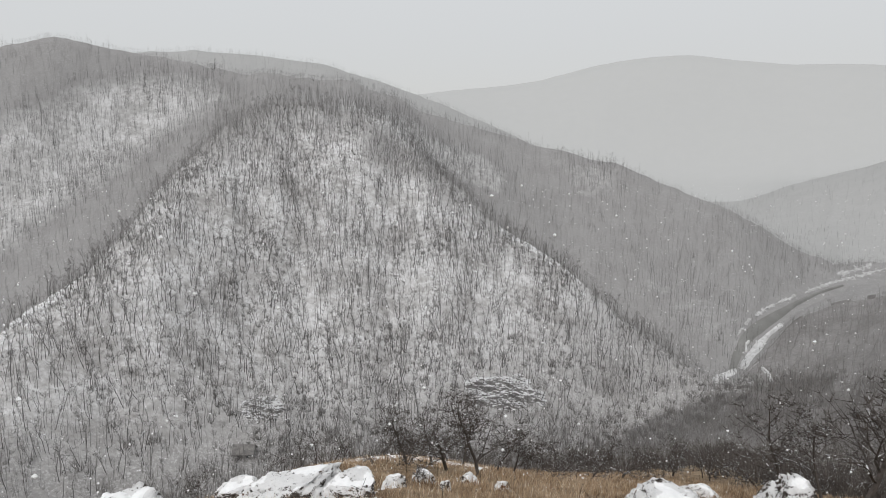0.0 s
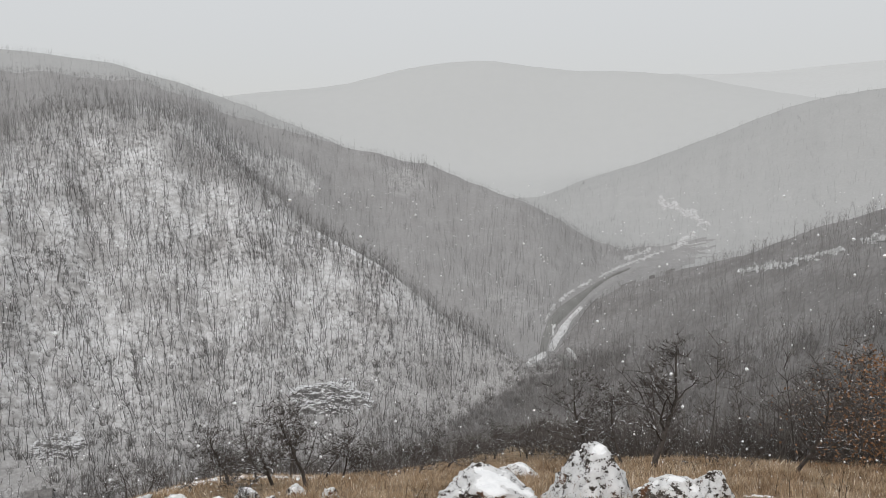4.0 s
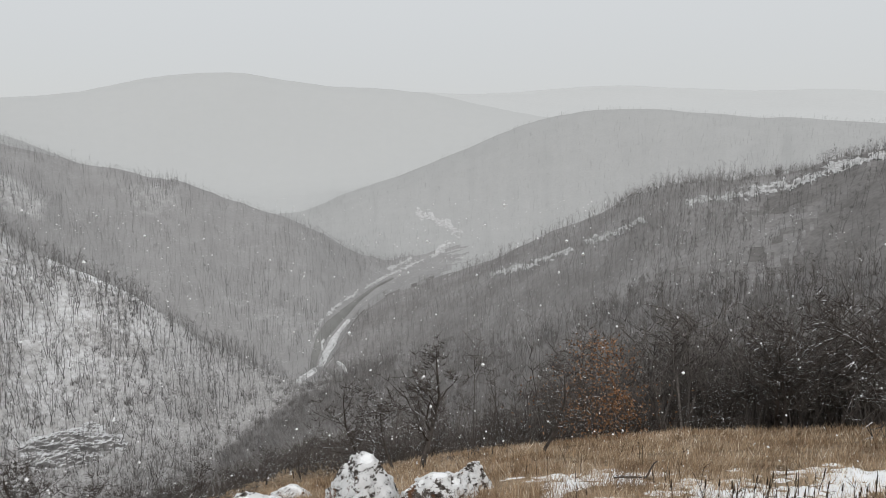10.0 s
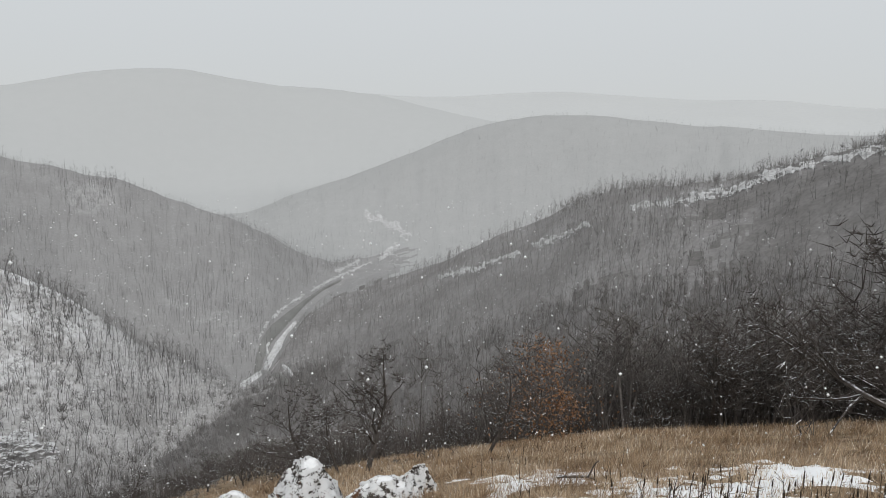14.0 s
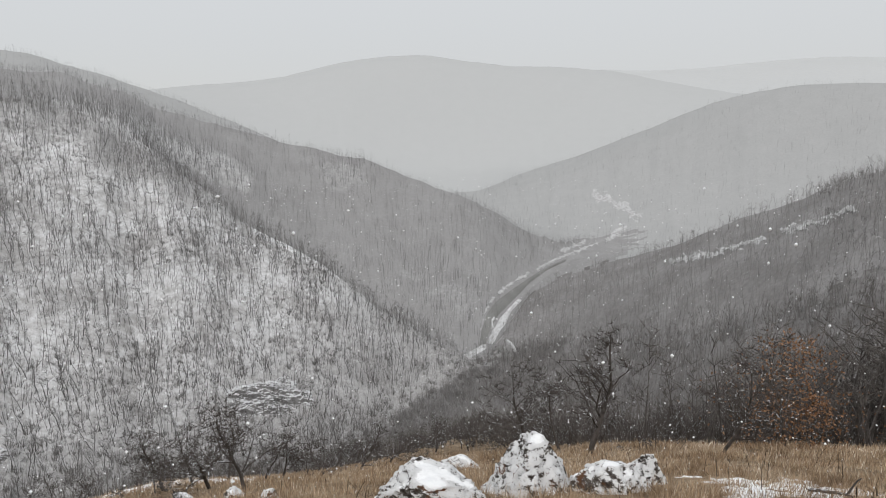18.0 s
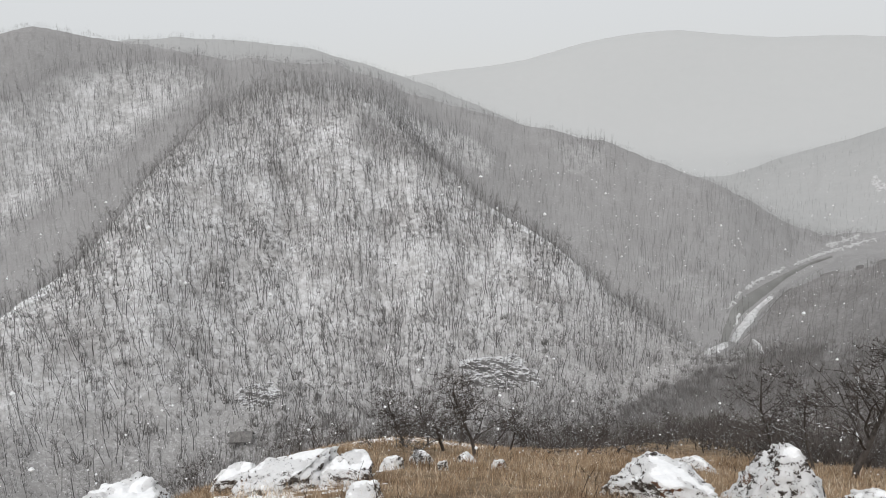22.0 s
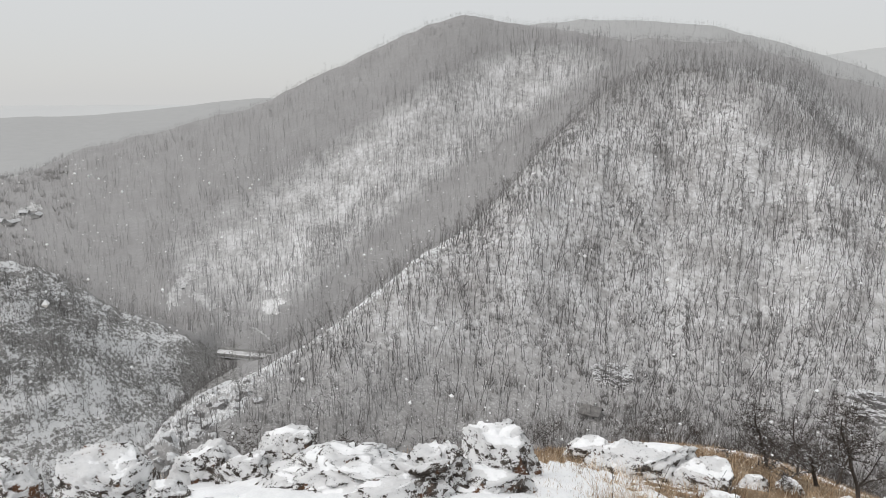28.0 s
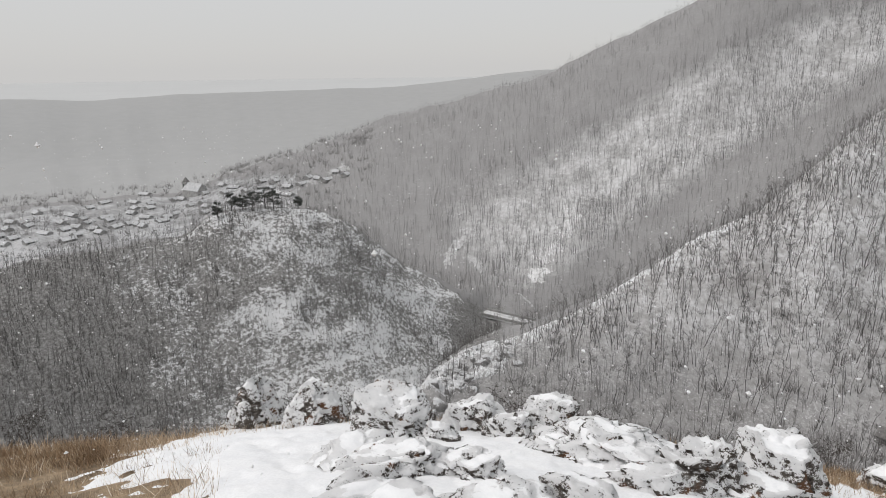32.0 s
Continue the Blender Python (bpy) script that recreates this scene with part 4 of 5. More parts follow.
# heading, width, foot, top, depth, cuts, peak
BOULDERS = [(29.4, 8.0, -29.3, -24.8, 0.9, 8, 0.12), (35.8, 5.6, -28.6, -26.2, 0.7, 7, 0.05), (38.2, 3.2, -28.0, -25.4, 0.8, 6, 0.05), (19.7, 8.4, -30.6, -27.4, 0.8, 9, 0.0),
            (-17.3, 4.8, -29.2, -27.2, 0.8, 9, 0), (-12.6, 8.4, -29.8, -27.2, 0.7, 10, 0), (-8.2, 4.6, -29.8, -27.9, 0.8, 9, 0), (-25.9, 5.9, -30.8, -26.9, 0.8, 4, 0)]
STONES = [(22.4, 2.8, -27.9, -27.0, 0.7, 7, 0.2), (-4.2, 2.2, -29.2, -28.4, 0.7, 7, 0), (-6.6, 3.0, -31.2, -29.8, 0.8, 7, 0), (33.2, 2.2, -28.6, -27.8, 0.8, 7, 0.1),
          (2.6, 1.5, -28.9, -28.4, 0.7, 6, 0), (-1.4, 2.2, -28.7, -28.1, 0.6, 6, 0), (5.6, 1.3, -29.2, -28.7, 0.8, 6, 0), (0.4, 1.0, -29.4, -29.0, 0.8, 5, 0)]
for k, (az, width, low, high, deep, cuts, peak) in enumerate(BOULDERS + STONES):
    rest_rock("boulder", "pale limestone boulder dusted with fresh snow in dry grass", "boulder", "boulders on the hilltop", k + 3, az, width, low, high, deep, cuts, 0.15, 5 if k < 8 else 4, peak, (k * 31) % 40 - 20)

# heading, width, foot, top
OUTCROP = [(-70.8, 5.8, -28.4, -24.0), (-66.3, 7.4, -28.8, -25.0), (-58.8, 7.2, -30, -26.1), (-51.4, 5.4, -29.8, -26.5), (-45.0, 5.6, -30.2, -26.6), (-48.2, 4.0, -30.2, -28.0),
           (-39.3, 11.7, -32, -29.0), (-31.3, 8.4, -32.4, -28.2), (-62.6, 8.5, -32.6, -30.6), (-57.0, 9, -33.2, -30.9), (-52.0, 6.5, -33.6, -31.4), (-59.5, 8, -36.2, -33.9), (-50.2, 8, -36.6, -34.0), (-41.8, 7.5, -35.6, -32.0), (-54.6, 4.0, -30.4, -28.6),
           (-36.0, 6.0, -31.2, -29.2)]
ledge = random.Random(21)
for k in range(16):
    az, low = ledge.uniform(-68, -24), ledge.uniform(-40, -31.5)
    OUTCROP.append((az, ledge.uniform(5, 11), low, low + ledge.uniform(0.9, 2.2)))
for k, (az, width, low, high) in enumerate(OUTCROP):
    rest_rock("outcrop_rock", "weathered limestone outcrop rock dusted with fresh snow", "rock", "rocks of the outcrop", k + 40, az, width, low, high, 0.75 if k < 16 else 0.55,
              8, 0.18 if k < 6 else 0.3, 5 if k < 11 else 4, 0.1 if k < 2 else 0.0, (k * 37) % 40 - 20)


def make_grass():
    g = np.random.default_rng(5)
    n = 560000
    m = 260000
    az = np.concatenate([g.uniform(-100, 95, n), g.uniform(-24, 95, m)])
    near = [line_at(a, 14.0) for a in np.arange(-24, 96, 4)]
    ln = np.concatenate([g.uniform(0, 1, n) ** 0.62, g.uniform(0, 1, m) ** 0.6 * np.interp(az[n:], np.arange(-24, 96, 4), near)])
    n += m
    p = land(az, np.clip(ln, 0.05, 1.0) * 1.03)
    r = np.hypot(p[:, 0], p[:, 1])
    tuft = wobble(p[:, 0] / 0.7, p[:, 1] / 0.7, 61, 3)
    open_ = snow_depth(p[:, 0], p[:, 1]) < -0.12 + 1.2 * g.uniform(0, 1, n) ** 2.3
    keep = (r > 2.6) & (tuft > g.uniform(-0.6, 0.5, n)) & open_ & ((az > -24) | ((az < -74) & (g.uniform(0, 1, n) < 0.4)) | (r > 10))
    p, r, tuft = p[keep], r[keep], tuft[keep]
    n = len(p)
    h = g.uniform(0.06, 0.26, n) * (1 + 0.6 * tuft)
    w = np.maximum(0.003, r * 0.00042) * g.uniform(0.6, 1.4, n)
    a, b = g.uniform(0, 2 * np.pi, n), g.uniform(0, 2 * np.pi, n)
    side = np.stack([np.cos(a), np.sin(a), 0 * a], -1) * w[:, None]
    lean = np.stack([np.cos(b), np.sin(b), 0 * b], -1) * (h * g.uniform(0.1, 0.95, n))[:, None]
    up = np.array([0, 0, 1.0])
    tip = p + lean + up * (h * 0.95)[:, None]
    verts = np.stack([p - side - up * 0.02, p + side - up * 0.02, tip], 1).reshape(-1, 3)
    faces = np.arange(n * 3).reshape(-1, 3)
    ob = new("dry_grass", raw_mesh("dry_grass", verts, faces, [STRAW]))
    tagged(ob, "long straw-coloured winter grass on the hilltop", "grass", kind="stuff")


make_grass()

# ---- trees and brush below the hilltop ----


def crooked(r, p, direction, length, steps, wander, lift=0.0):
    pts, d = [p], direction.normalized()
    for _ in range(steps):
        d = (d + Vector((r.gauss(0, wander), r.gauss(0, wander), r.gauss(0, wander) * 0.6 + lift))).normalized()
        pts.append(pts[-1] + d * (length / steps))
    return pts


def tube_run(pts, r0, r1, sides):
    """One tapered tube along a bent run, closed to a point at its end."""
    pts = np.array([tuple(p) for p in pts])
    n = len(pts) - 1
    d = np.gradient(pts, axis=0)
    d /= np.linalg.norm(d, axis=1, keepdims=True) + 1e-9
    u = np.cross(d, (0.31, 0.95, 0.05))
    u /= np.linalg.norm(u, axis=1, keepdims=True) + 1e-9
    v = np.cross(d, u)
    a = np.arange(sides) * 2 * np.pi / sides
    r = (r0 + (r1 - r0) * np.arange(n + 1) / n)[:, None, None]
    ring = pts[:, None] + r * (np.cos(a)[None, :, None] * u[:, None] + np.sin(a)[None, :, None] * v[:, None])
    k, nx = np.arange(sides), (np.arange(sides) + 1) % sides
    one = np.vstack([np.stack([k, nx, nx + sides], -1), np.stack([k, nx + sides, k + sides], -1)])
    faces = np.vstack([one + sides * i for i in range(n)] + [np.stack([k + sides * n, nx + sides * n, np.full(sides, sides * (n + 1))], -1)])
    return [(np.vstack([ring.reshape(-1, 3), pts[-1] + d[-1] * max(r1, 0.001)]), faces)]


def bare_tree(seed, height, spread=0.5, limbs=9, twiggy=4, stems=1, girth=0.028, wander=0.2):
    """Trunk, limbs and twigs of a gnarled bare tree, each one mesh."""
    r = random.Random(seed)
    trunk, limb, twig, single = [], [], [], []
    for s in range(stems):
        if stems > 2:
            trunk, limb, twig = [], [], []
        lean = Vector((r.gauss(0, 0.12 + 0.25 * (stems > 1)), r.gauss(0, 0.12 + 0.25 * (stems > 1)), 1))
        run = crooked(r, Vector((r.gauss(0, 0.06), r.gauss(0, 0.06), -0.1)) * stems, lean, height * r.uniform(0.75, 0.95), 8, wander * 0.6, 0.05)
        g = height * girth * 0.72 / math.sqrt(stems)
        trunk += tube_run(run, g, g * 0.2, 6)
        for k in range(limbs):
            f = r.uniform(0.22, 0.97)
            i = min(int(f * 8), 7)
            p = run[i].lerp(run[i + 1], f * 8 - i)
            a = r.uniform(0, 2 * math.pi)
            ln = height * spread * (1.1 - 0.65 * f) * r.uniform(0.6, 1.15)
            arm = crooked(r, p, Vector((math.cos(a), math.sin(a), r.uniform(0.15, 0.9))), ln, 5, wander, 0.08)
            lr = g * (1 - 0.75 * f) * 0.55
            limb += tube_run(arm, lr, lr * 0.25, 3)
            for m in range(7):
                h = r.uniform(0.25, 1.0)
                j = min(int(h * 5), 4)
                b = arm[j].lerp(arm[j + 1], h * 5 - j)
                sub = crooked(r, b, Vector((r.gauss(0, 1), r.gauss(0, 1), r.uniform(-0.1, 1.0))), ln * r.uniform(0.3, 0.6), 2, wander * 1.2, 0.1)
                limb += tube_run(sub, lr * 0.34, lr * 0.12, 3)
                for t in range(twiggy):
                    u = sub[r.randrange(1, 3)]
                    e = crooked(r, u, Vector((r.gauss(0, 1), r.gauss(0, 1), r.uniform(-0.1, 1.1))), ln * r.uniform(0.14, 0.34), 2, wander)
                    twig.append(prism(e[0], e[2], 0.012, 0.0))
        if stems > 2:
            single.append(raw_mesh("stem", *joined(trunk + limb + twig), [BARK]))
    if stems > 2:
        return single
    return [raw_mesh(nm, *joined(pc), [BARK]) for nm, pc in (("trunk", trunk), ("crown", limb + twig))]


def standing_tree(name, label, meshes, m, category="tree", group=""):
    root = new(name)
    for nm, me in zip(("trunk", "crown") if len(meshes) == 2 else ["stem"] * len(meshes), meshes):
        part(nm, me, root)
    root.matrix_world = m
    return tagged(root, label, category, group)


TREE_MODELS = [bare_tree(s, 1.0 * h, sp, lb, tw, st, gi, wa) for s, h, sp, lb, tw, st, gi, wa in (
    (1, 4.0, 0.5, 12, 8, 1, 0.03, 0.28), (2, 4.0, 0.45, 13, 8, 1, 0.024, 0.22), (3, 4.0, 0.55, 14, 8, 1, 0.028, 0.26), (4, 4.0, 0.42, 13, 8, 1, 0.024, 0.2),
    (5, 4.0, 0.5, 13, 8, 1, 0.024, 0.26), (6, 4.0, 0.62, 12, 8, 1, 0.034, 0.34), (7, 3.0, 0.5, 4, 5, 5, 0.022, 0.2), (8, 3.0, 0.45, 3, 5, 7, 0.02, 0.18))]
TREE_LABEL = "leafless dark hawthorn-like tree standing below the grassy hilltop"
tree_roots = [standing_tree("bare_tree", TREE_LABEL, TREE_MODELS[0], pose(0, 0, 0))]
for me in TREE_MODELS[1:]:
    tree_roots.append(standing_tree("bare_tree" if len(tree_roots) < 6 else "bare_bush",
                                    TREE_LABEL if len(tree_roots) < 6 else "many-stemmed leafless bush below the grassy hilltop", me, pose(0, 0, 0),
                                    "tree" if len(tree_roots) < 6 else "bush"))
used_models = set()


def plant(model, az, r, height, turn, lean=0.0):
    """Set one tree; the first use of a model places the model itself."""
    g = ground(az, r)
    size = height / (4.0 if model < 6 else 3.0)
    m = pose(g.x, g.y, g.z - 0.1, lean, 0, turn)
    root = tree_roots[model]
    if model in used_models:
        root = copy_thing(root, m)
    used_models.add(model)
    root.matrix_basis = m
    root.scale = (size, size, size)
    tagged(root, group="trees below the hilltop")
    return root


# heading, height angles of foot and top, model
EDGE_TREES = [(0.6, -28.0, -23.3, 5), (3.6, -28.4, -23.0, 2), (-2.0, -28.7, -27.0, 0), (-0.8, -27.6, -24.0, 4), (1.9, -27.7, -23.6, 3), (5.0, -27.9, -24.6, 1), (-14, -27.6, -25.6, 6), (-11.4, -27.3, -25.1, 1), (-12.6, -27.3, -25.3, 4), (-9.8, -27.3, -25.3, 3),
              (-8.8, -27.3, -25.4, 1), (-4.4, -27.5, -24.2, 7), (-3.0, -27.5, -23.7, 2), (6.5, -28.0, -24.4, 3), (8.5, -28, -25, 6), (11.4, -28.0, -24.5, 7), (13.2, -28, -24.7, 1),
              (15.9, -27.6, -24.4, 5), (18.2, -27.4, -24.6, 6), (28.7, -26.8, -21.2, 4), (34.0, -26.2, -18.2, 0), (31.4, -26.4, -21.0, 3), (44.2, -24.8, -18.8, 4), (39.5, -25.3, -22, 7)]
for k, (az, low, high, mdl) in enumerate(EDGE_TREES):
    r = foot(az, low)
    plant(mdl, az, r, r * (math.tan(radians(high)) - math.tan(radians(low))) * 1.4, (k * 67) % 360, (k * 13) % 9 - 4)
# heading, distance, height, model
NAMED_TREES = [(69.5, 27.5, 5.6, 5), (73.5, 26.5, 5.0, 2), (78.5, 24.5, 8.0, 0), (82.5, 25, 7.5, 5), (76.0, 23.5, 4.2, 5)]
for k, (az, r, h, mdl) in enumerate(NAMED_TREES):
    plant(mdl, az, r, h, (k * 67) % 360, (k * 13) % 9 - 4)
fallen = plant(2, 75.5, 21.5, 5.2, 194, 80)
fallen.location.z += 0.45
tagged(fallen, "fallen leafless tree lying at the grass edge, dusted with snow", "fallen tree")
tr = random.Random(9)
for k in range(200):
    az = tr.uniform(-6, 92) if k % 3 else tr.uniform(40, 92)
    edge = float(np.interp(az, AZ, line_r[2]))
    thick = min(max((az - 44) / 22, 0), 1)
    r = edge + 0.8 + tr.random() ** 1.5 * (8 + 24 * thick)
    h = tr.uniform(1.2, 2.3) + 2.8 * thick * tr.random() + (r - edge) * 0.05 + max(0, az - 50) * 0.05 * tr.random()
    plant(tr.randrange(8), az, r, h, tr.uniform(0, 360), tr.uniform(-5, 5))
for k in range(30):
    az = tr.uniform(-98, -18)
    edge = float(np.interp(az, AZ, line_r[2]))
    plant(6 + k % 2, az, edge + 3 + tr.random() * 14, tr.uniform(1.2, 2.6), tr.uniform(0, 360))
spots = scatter(rng, 2600, 30, 95, 1.02, 1.4, lambda az, ln, p: np.clip((az - 38) / 25, 0.06, 1))
planted("hillside_saplings", "close thin dark saplings below the hilltop", [BARK_THICKET], BUSHY_TREES, spots, tall(len(spots), 2.2, 5.5), rng)
spots = scatter(rng, 4200, -14, 95, 1.015, 1.4, lambda az, ln, p: (1.5 - 2.2 * (ln - 1)) * np.clip((az - 2) / 35, 0.2, 1))
planted("hillside_thicket", "dense bare thicket on the hillside below the hilltop", [BARK_THICKET], SHRUBS + THICK_TREES, spots, tall(len(spots), 0.8, 2.6), rng)

# ---- in the valley ----


def at_angle(az, el, first=1.05):
    """The first place on the land, beyond the given line, that shows at a heading and a height angle."""
    i = min(max(int((az + 100) * 4), 0), 779) + 20
    f = min(max((az - AZ[i]) / (AZ[i + 1] - AZ[i]), 0), 1)
    up = np.degrees(np.arctan2(grid_z[:, i] * (1 - f) + grid_z[:, i + 1] * f - EYE, grid_r[:, i] * (1 - f) + grid_r[:, i + 1] * f))
    k = np.where((grid_line > first) & (up >= el))[0]
    j = int(k[0]) if len(k) else int(np.argmax(up))
    ln = grid_line[j]
    if j and up[j - 1] < el < up[j] and grid_line[j - 1] > first:
        ln = grid_line[j - 1] + (ln - grid_line[j - 1]) * (el - up[j - 1]) / (up[j] - up[j - 1])
    return Vector(land(az, ln))


def water_material():
    mat, n, l, s = material("river_water", 0.6, 0.1)
    l.new(ramp_node(n, l, noise_node(n, l, 0.05, 3), [(0.3, (0.19, 0.188, 0.18)), (0.7, (0.26, 0.26, 0.25))]), s.inputs["Base Color"])
    bump_node(n, l, s, noise_node(n, l, 1.2, 4), 0.3, 0.1)
    return mat


WATER = water_material()


def ribbon(name, label, category, mat, one, other, first, lift, ragged=0.0, across=5):
    """A strip of the valley floor between two edges, each a run of headings and height angles; its sides dip into the land."""
    def spread(run, n):
        run = np.array(run, float)
        u = np.linspace(0, len(run) - 1, n)
        return np.stack([np.interp(u, np.arange(len(run)), run[:, c]) for c in (0, 1)], -1)

    n = 10 * max(len(one), len(other))
    a, b = spread(one, n), spread(other, n)
    verts = []
    for k in range(n):
        mid, wave = (a[k] + b[k]) / 2, 1 + ragged * float(wobble(k * 0.35, 3.0, 41, 3))
        for c in range(across):
            f = c / (across - 1)
            az, el = mid + (a[k] + (b[k] - a[k]) * f - mid) * wave
            verts.append(at_angle(az, el, first) + Vector((0, 0, -1.2 if c in (0, across - 1) or k in (0, n - 1) else lift)))
    faces = [(across * k + c, across * k + c + 1, across * (k + 1) + c + 1, across * (k + 1) + c) for k in range(n - 1) for c in range(across - 1)]
    ob = new(name, raw_mesh(name, [tuple(v) for v in verts], faces, [mat], True))
    return tagged(ob, label, category, kind="structure")


ribbon("river", "dark winter river winding through the valley", "river", WATER, [(23.9, -18.7), (24.1, -17.2), (24.5, -15.6), (25.3, -14.5), (26.8, -13.4), (28.3, -12.5), (29.5, -11.8), (31.5, -10.8)],
       [(24.8, -18.15), (25.15, -17.0), (25.9, -15.85), (26.7, -15.05), (27.5, -14.2), (28.6, -12.9), (30.0, -11.8), (31.6, -11.0)], 3.0, 0.6)
ribbon("gravel_bar", "snow-covered gravel bar inside the river bend", "river bank", OPEN_SNOW, [(24.7, -18.05), (25.1, -17.1), (25.9, -15.9), (26.7, -15.1), (27.4, -14.4)],
       [(25.35, -18.35), (25.9, -17.4), (26.45, -16.4), (26.85, -15.5), (27.8, -14.4)], 3.0, 1.1, 0.25)
ribbon("bar_hook", "small snowy spit beside the gravel bar", "river bank", OPEN_SNOW, [(25.15, -16.8), (25.1, -16.3), (25.35, -16.0)], [(25.4, -16.9), (25.3, -16.4), (25.5, -16.1)], 3.0, 1.2, 0.2)
ribbon("bank_slab", "snowy shelf of the bank beside dark water", "river bank", OPEN_SNOW, [(26.3, -17.9), (26.8, -18.3), (27.2, -18.9)], [(26.7, -17.9), (27.2, -18.2), (27.4, -18.7)], 2.2, 0.8, 0.3)
ribbon("lower_river", "dark winter river below the gravel bar", "river", WATER, [(25.3, -18.6), (25.9, -19.0), (26.4, -19.6)], [(26.3, -18.3), (26.8, -18.6), (27.2, -19.1)], 2.2, 0.5)
ribbon("stony_bank", "broken snowy bank at the foot of the spur", "river bank", OPEN_SNOW, [(22.8, -19.1), (23.7, -18.6), (24.6, -18.2)], [(23.0, -19.6), (24.0, -19.1), (24.8, -18.5)], 2.2, 0.8, 0.8)


def box_bm(bm, size, at, bevel=0.0, turn=None):
    m = Matrix.Translation(at) @ (turn or Matrix.Identity(4)) @ Matrix.Diagonal((*size, 1))
    made = bmesh.ops.create_cube(bm, size=1.0, matrix=m)
    if bevel:
        edges = {e for v in made["verts"] for e in v.link_edges}
        bmesh.ops.bevel(bm, geom=list(edges), offset=bevel, segments=1, affect="EDGES")


def bm_mesh(name, bm, mat, smooth=False):
    me = bpy.data.meshes.new(name)
    bm.to_mesh(me)
    bm.free()
    me.materials.append(mat)
    if smooth:
        me.polygons.foreach_set("use_smooth", [True] * len(me.polygons))
    return me


def boxes(name, mat, rows, bevel=0.0):
    bm = bmesh.new()
    for size, at in rows:
        box_bm(bm, size, at, bevel)
    return bm_mesh(name, bm, mat)


# Village walls and roof snow drawn close in tone to imitate haze.
PLASTER = two_tone("haze_muted_plaster", (0.36, 0.355, 0.345), (0.5, 0.495, 0.48), 0.5, grainy=0.3)
CONCRETE = two_tone("damp_concrete", (0.3, 0.3, 0.29), (0.45, 0.445, 0.43), 0.6, grainy=0.3)
ROOF_SNOW = two_tone("haze_muted_roof_snow", (0.52, 0.525, 0.53), (0.64, 0.645, 0.65), 0.4, grainy=0.25)
ROOF_DARK = two_tone("dark_wet_roof", (0.17, 0.165, 0.16), (0.27, 0.26, 0.25), 0.7, grainy=0.3)
PANE = two_tone("dark_window_glass", (0.09, 0.095, 0.1), (0.14, 0.145, 0.15), 1.0, rough=0.2)


def gable_roof(w, d, rise, eave, thick, mat, name="roof"):
    """Two slabs meeting at a ridge along x."""
    bm = bmesh.new()
    hw, hd = w / 2 + eave, d / 2 + eave
    drop = rise * eave / (d / 2)
    prof = [(-hd, -drop), (0, rise), (hd, -drop), (hd, -drop - thick), (0, rise - thick), (-hd, -drop - thick)]
    ends = [[bm.verts.new((x, y, z)) for y, z in prof] for x in (-hw, hw)]
    bm.faces.new(ends[0])
    bm.faces.new(ends[1][::-1])
    for k in range(6):
        bm.faces.new((ends[0][k], ends[1][k], ends[1][(k + 1) % 6], ends[0][(k + 1) % 6]))
    bmesh.ops.recalc_face_normals(bm, faces=bm.faces)
    return bm_mesh(name, bm, mat)


def house_walls(w, d, h, rise, mat):
    bm = bmesh.new()
    prof = [(-d / 2, 0), (d / 2, 0), (d / 2, h), (0, h + rise), (-d / 2, h)]
    ends = [[bm.verts.new((x, y, z)) for y, z in prof] for x in (-w / 2, w / 2)]
    bm.faces.new(ends[0])
    bm.faces.new(ends[1][::-1])
    for k in range(5):
        bm.faces.new((ends[0][k], ends[1][k], ends[1][(k + 1) % 5], ends[0][(k + 1) % 5]))
    bmesh.ops.recalc_face_normals(bm, faces=bm.faces)
    return bm_mesh("wall", bm, mat)


def house(name, label, w, d, h, rise, roof_mat, category="house", group=""):
    root = new(name)
    part("wall", house_walls(w, d, h, rise, PLASTER), root)
    roof = part("roof", gable_roof(w, d, rise, 0.5, 0.3, roof_mat), root)
    roof.location.z = h + 0.32
    chimney = part("chimney", boxes("chimney", CONCRETE, [((0.7, 0.7, 1.8), (w * 0.2, 0.6, h + rise)), ((0.9, 0.9, 0.15), (w * 0.2, 0.6, h + rise + 0.95))]), root)
    for x in (-w / 4, w / 4):
        for y in (-1, 1):
            frame_ = part("window", boxes("window", PLASTER, [((0.9, 0.1, 0.07), (x, y * d / 2, h * 0.55 + s)) for s in (-0.5, 0.5)] + [((0.07, 0.1, 1.0), (x + s, y * d / 2, h * 0.55)) for s in (-0.42, 0.42)]), root)
            part("pane", boxes("pane", PANE, [((0.8, 0.06, 0.95), (x, y * (d / 2 + 0.01), h * 0.55))]), frame_, "dark window pane")
    return tagged(root, label, category, group)


# the dark-roofed hut at the foot of the slope
spot = at_angle(-17.4, -26.0, 1.9)
hut = house("hut", "small dark-roofed hut at the foot of a wooded slope", 5.2, 4.2, 1.4, 1.6, ROOF_DARK, "hut")
hut.matrix_world = pose(spot.x, spot.y, spot.z - 0.4, 0, 0, 2)

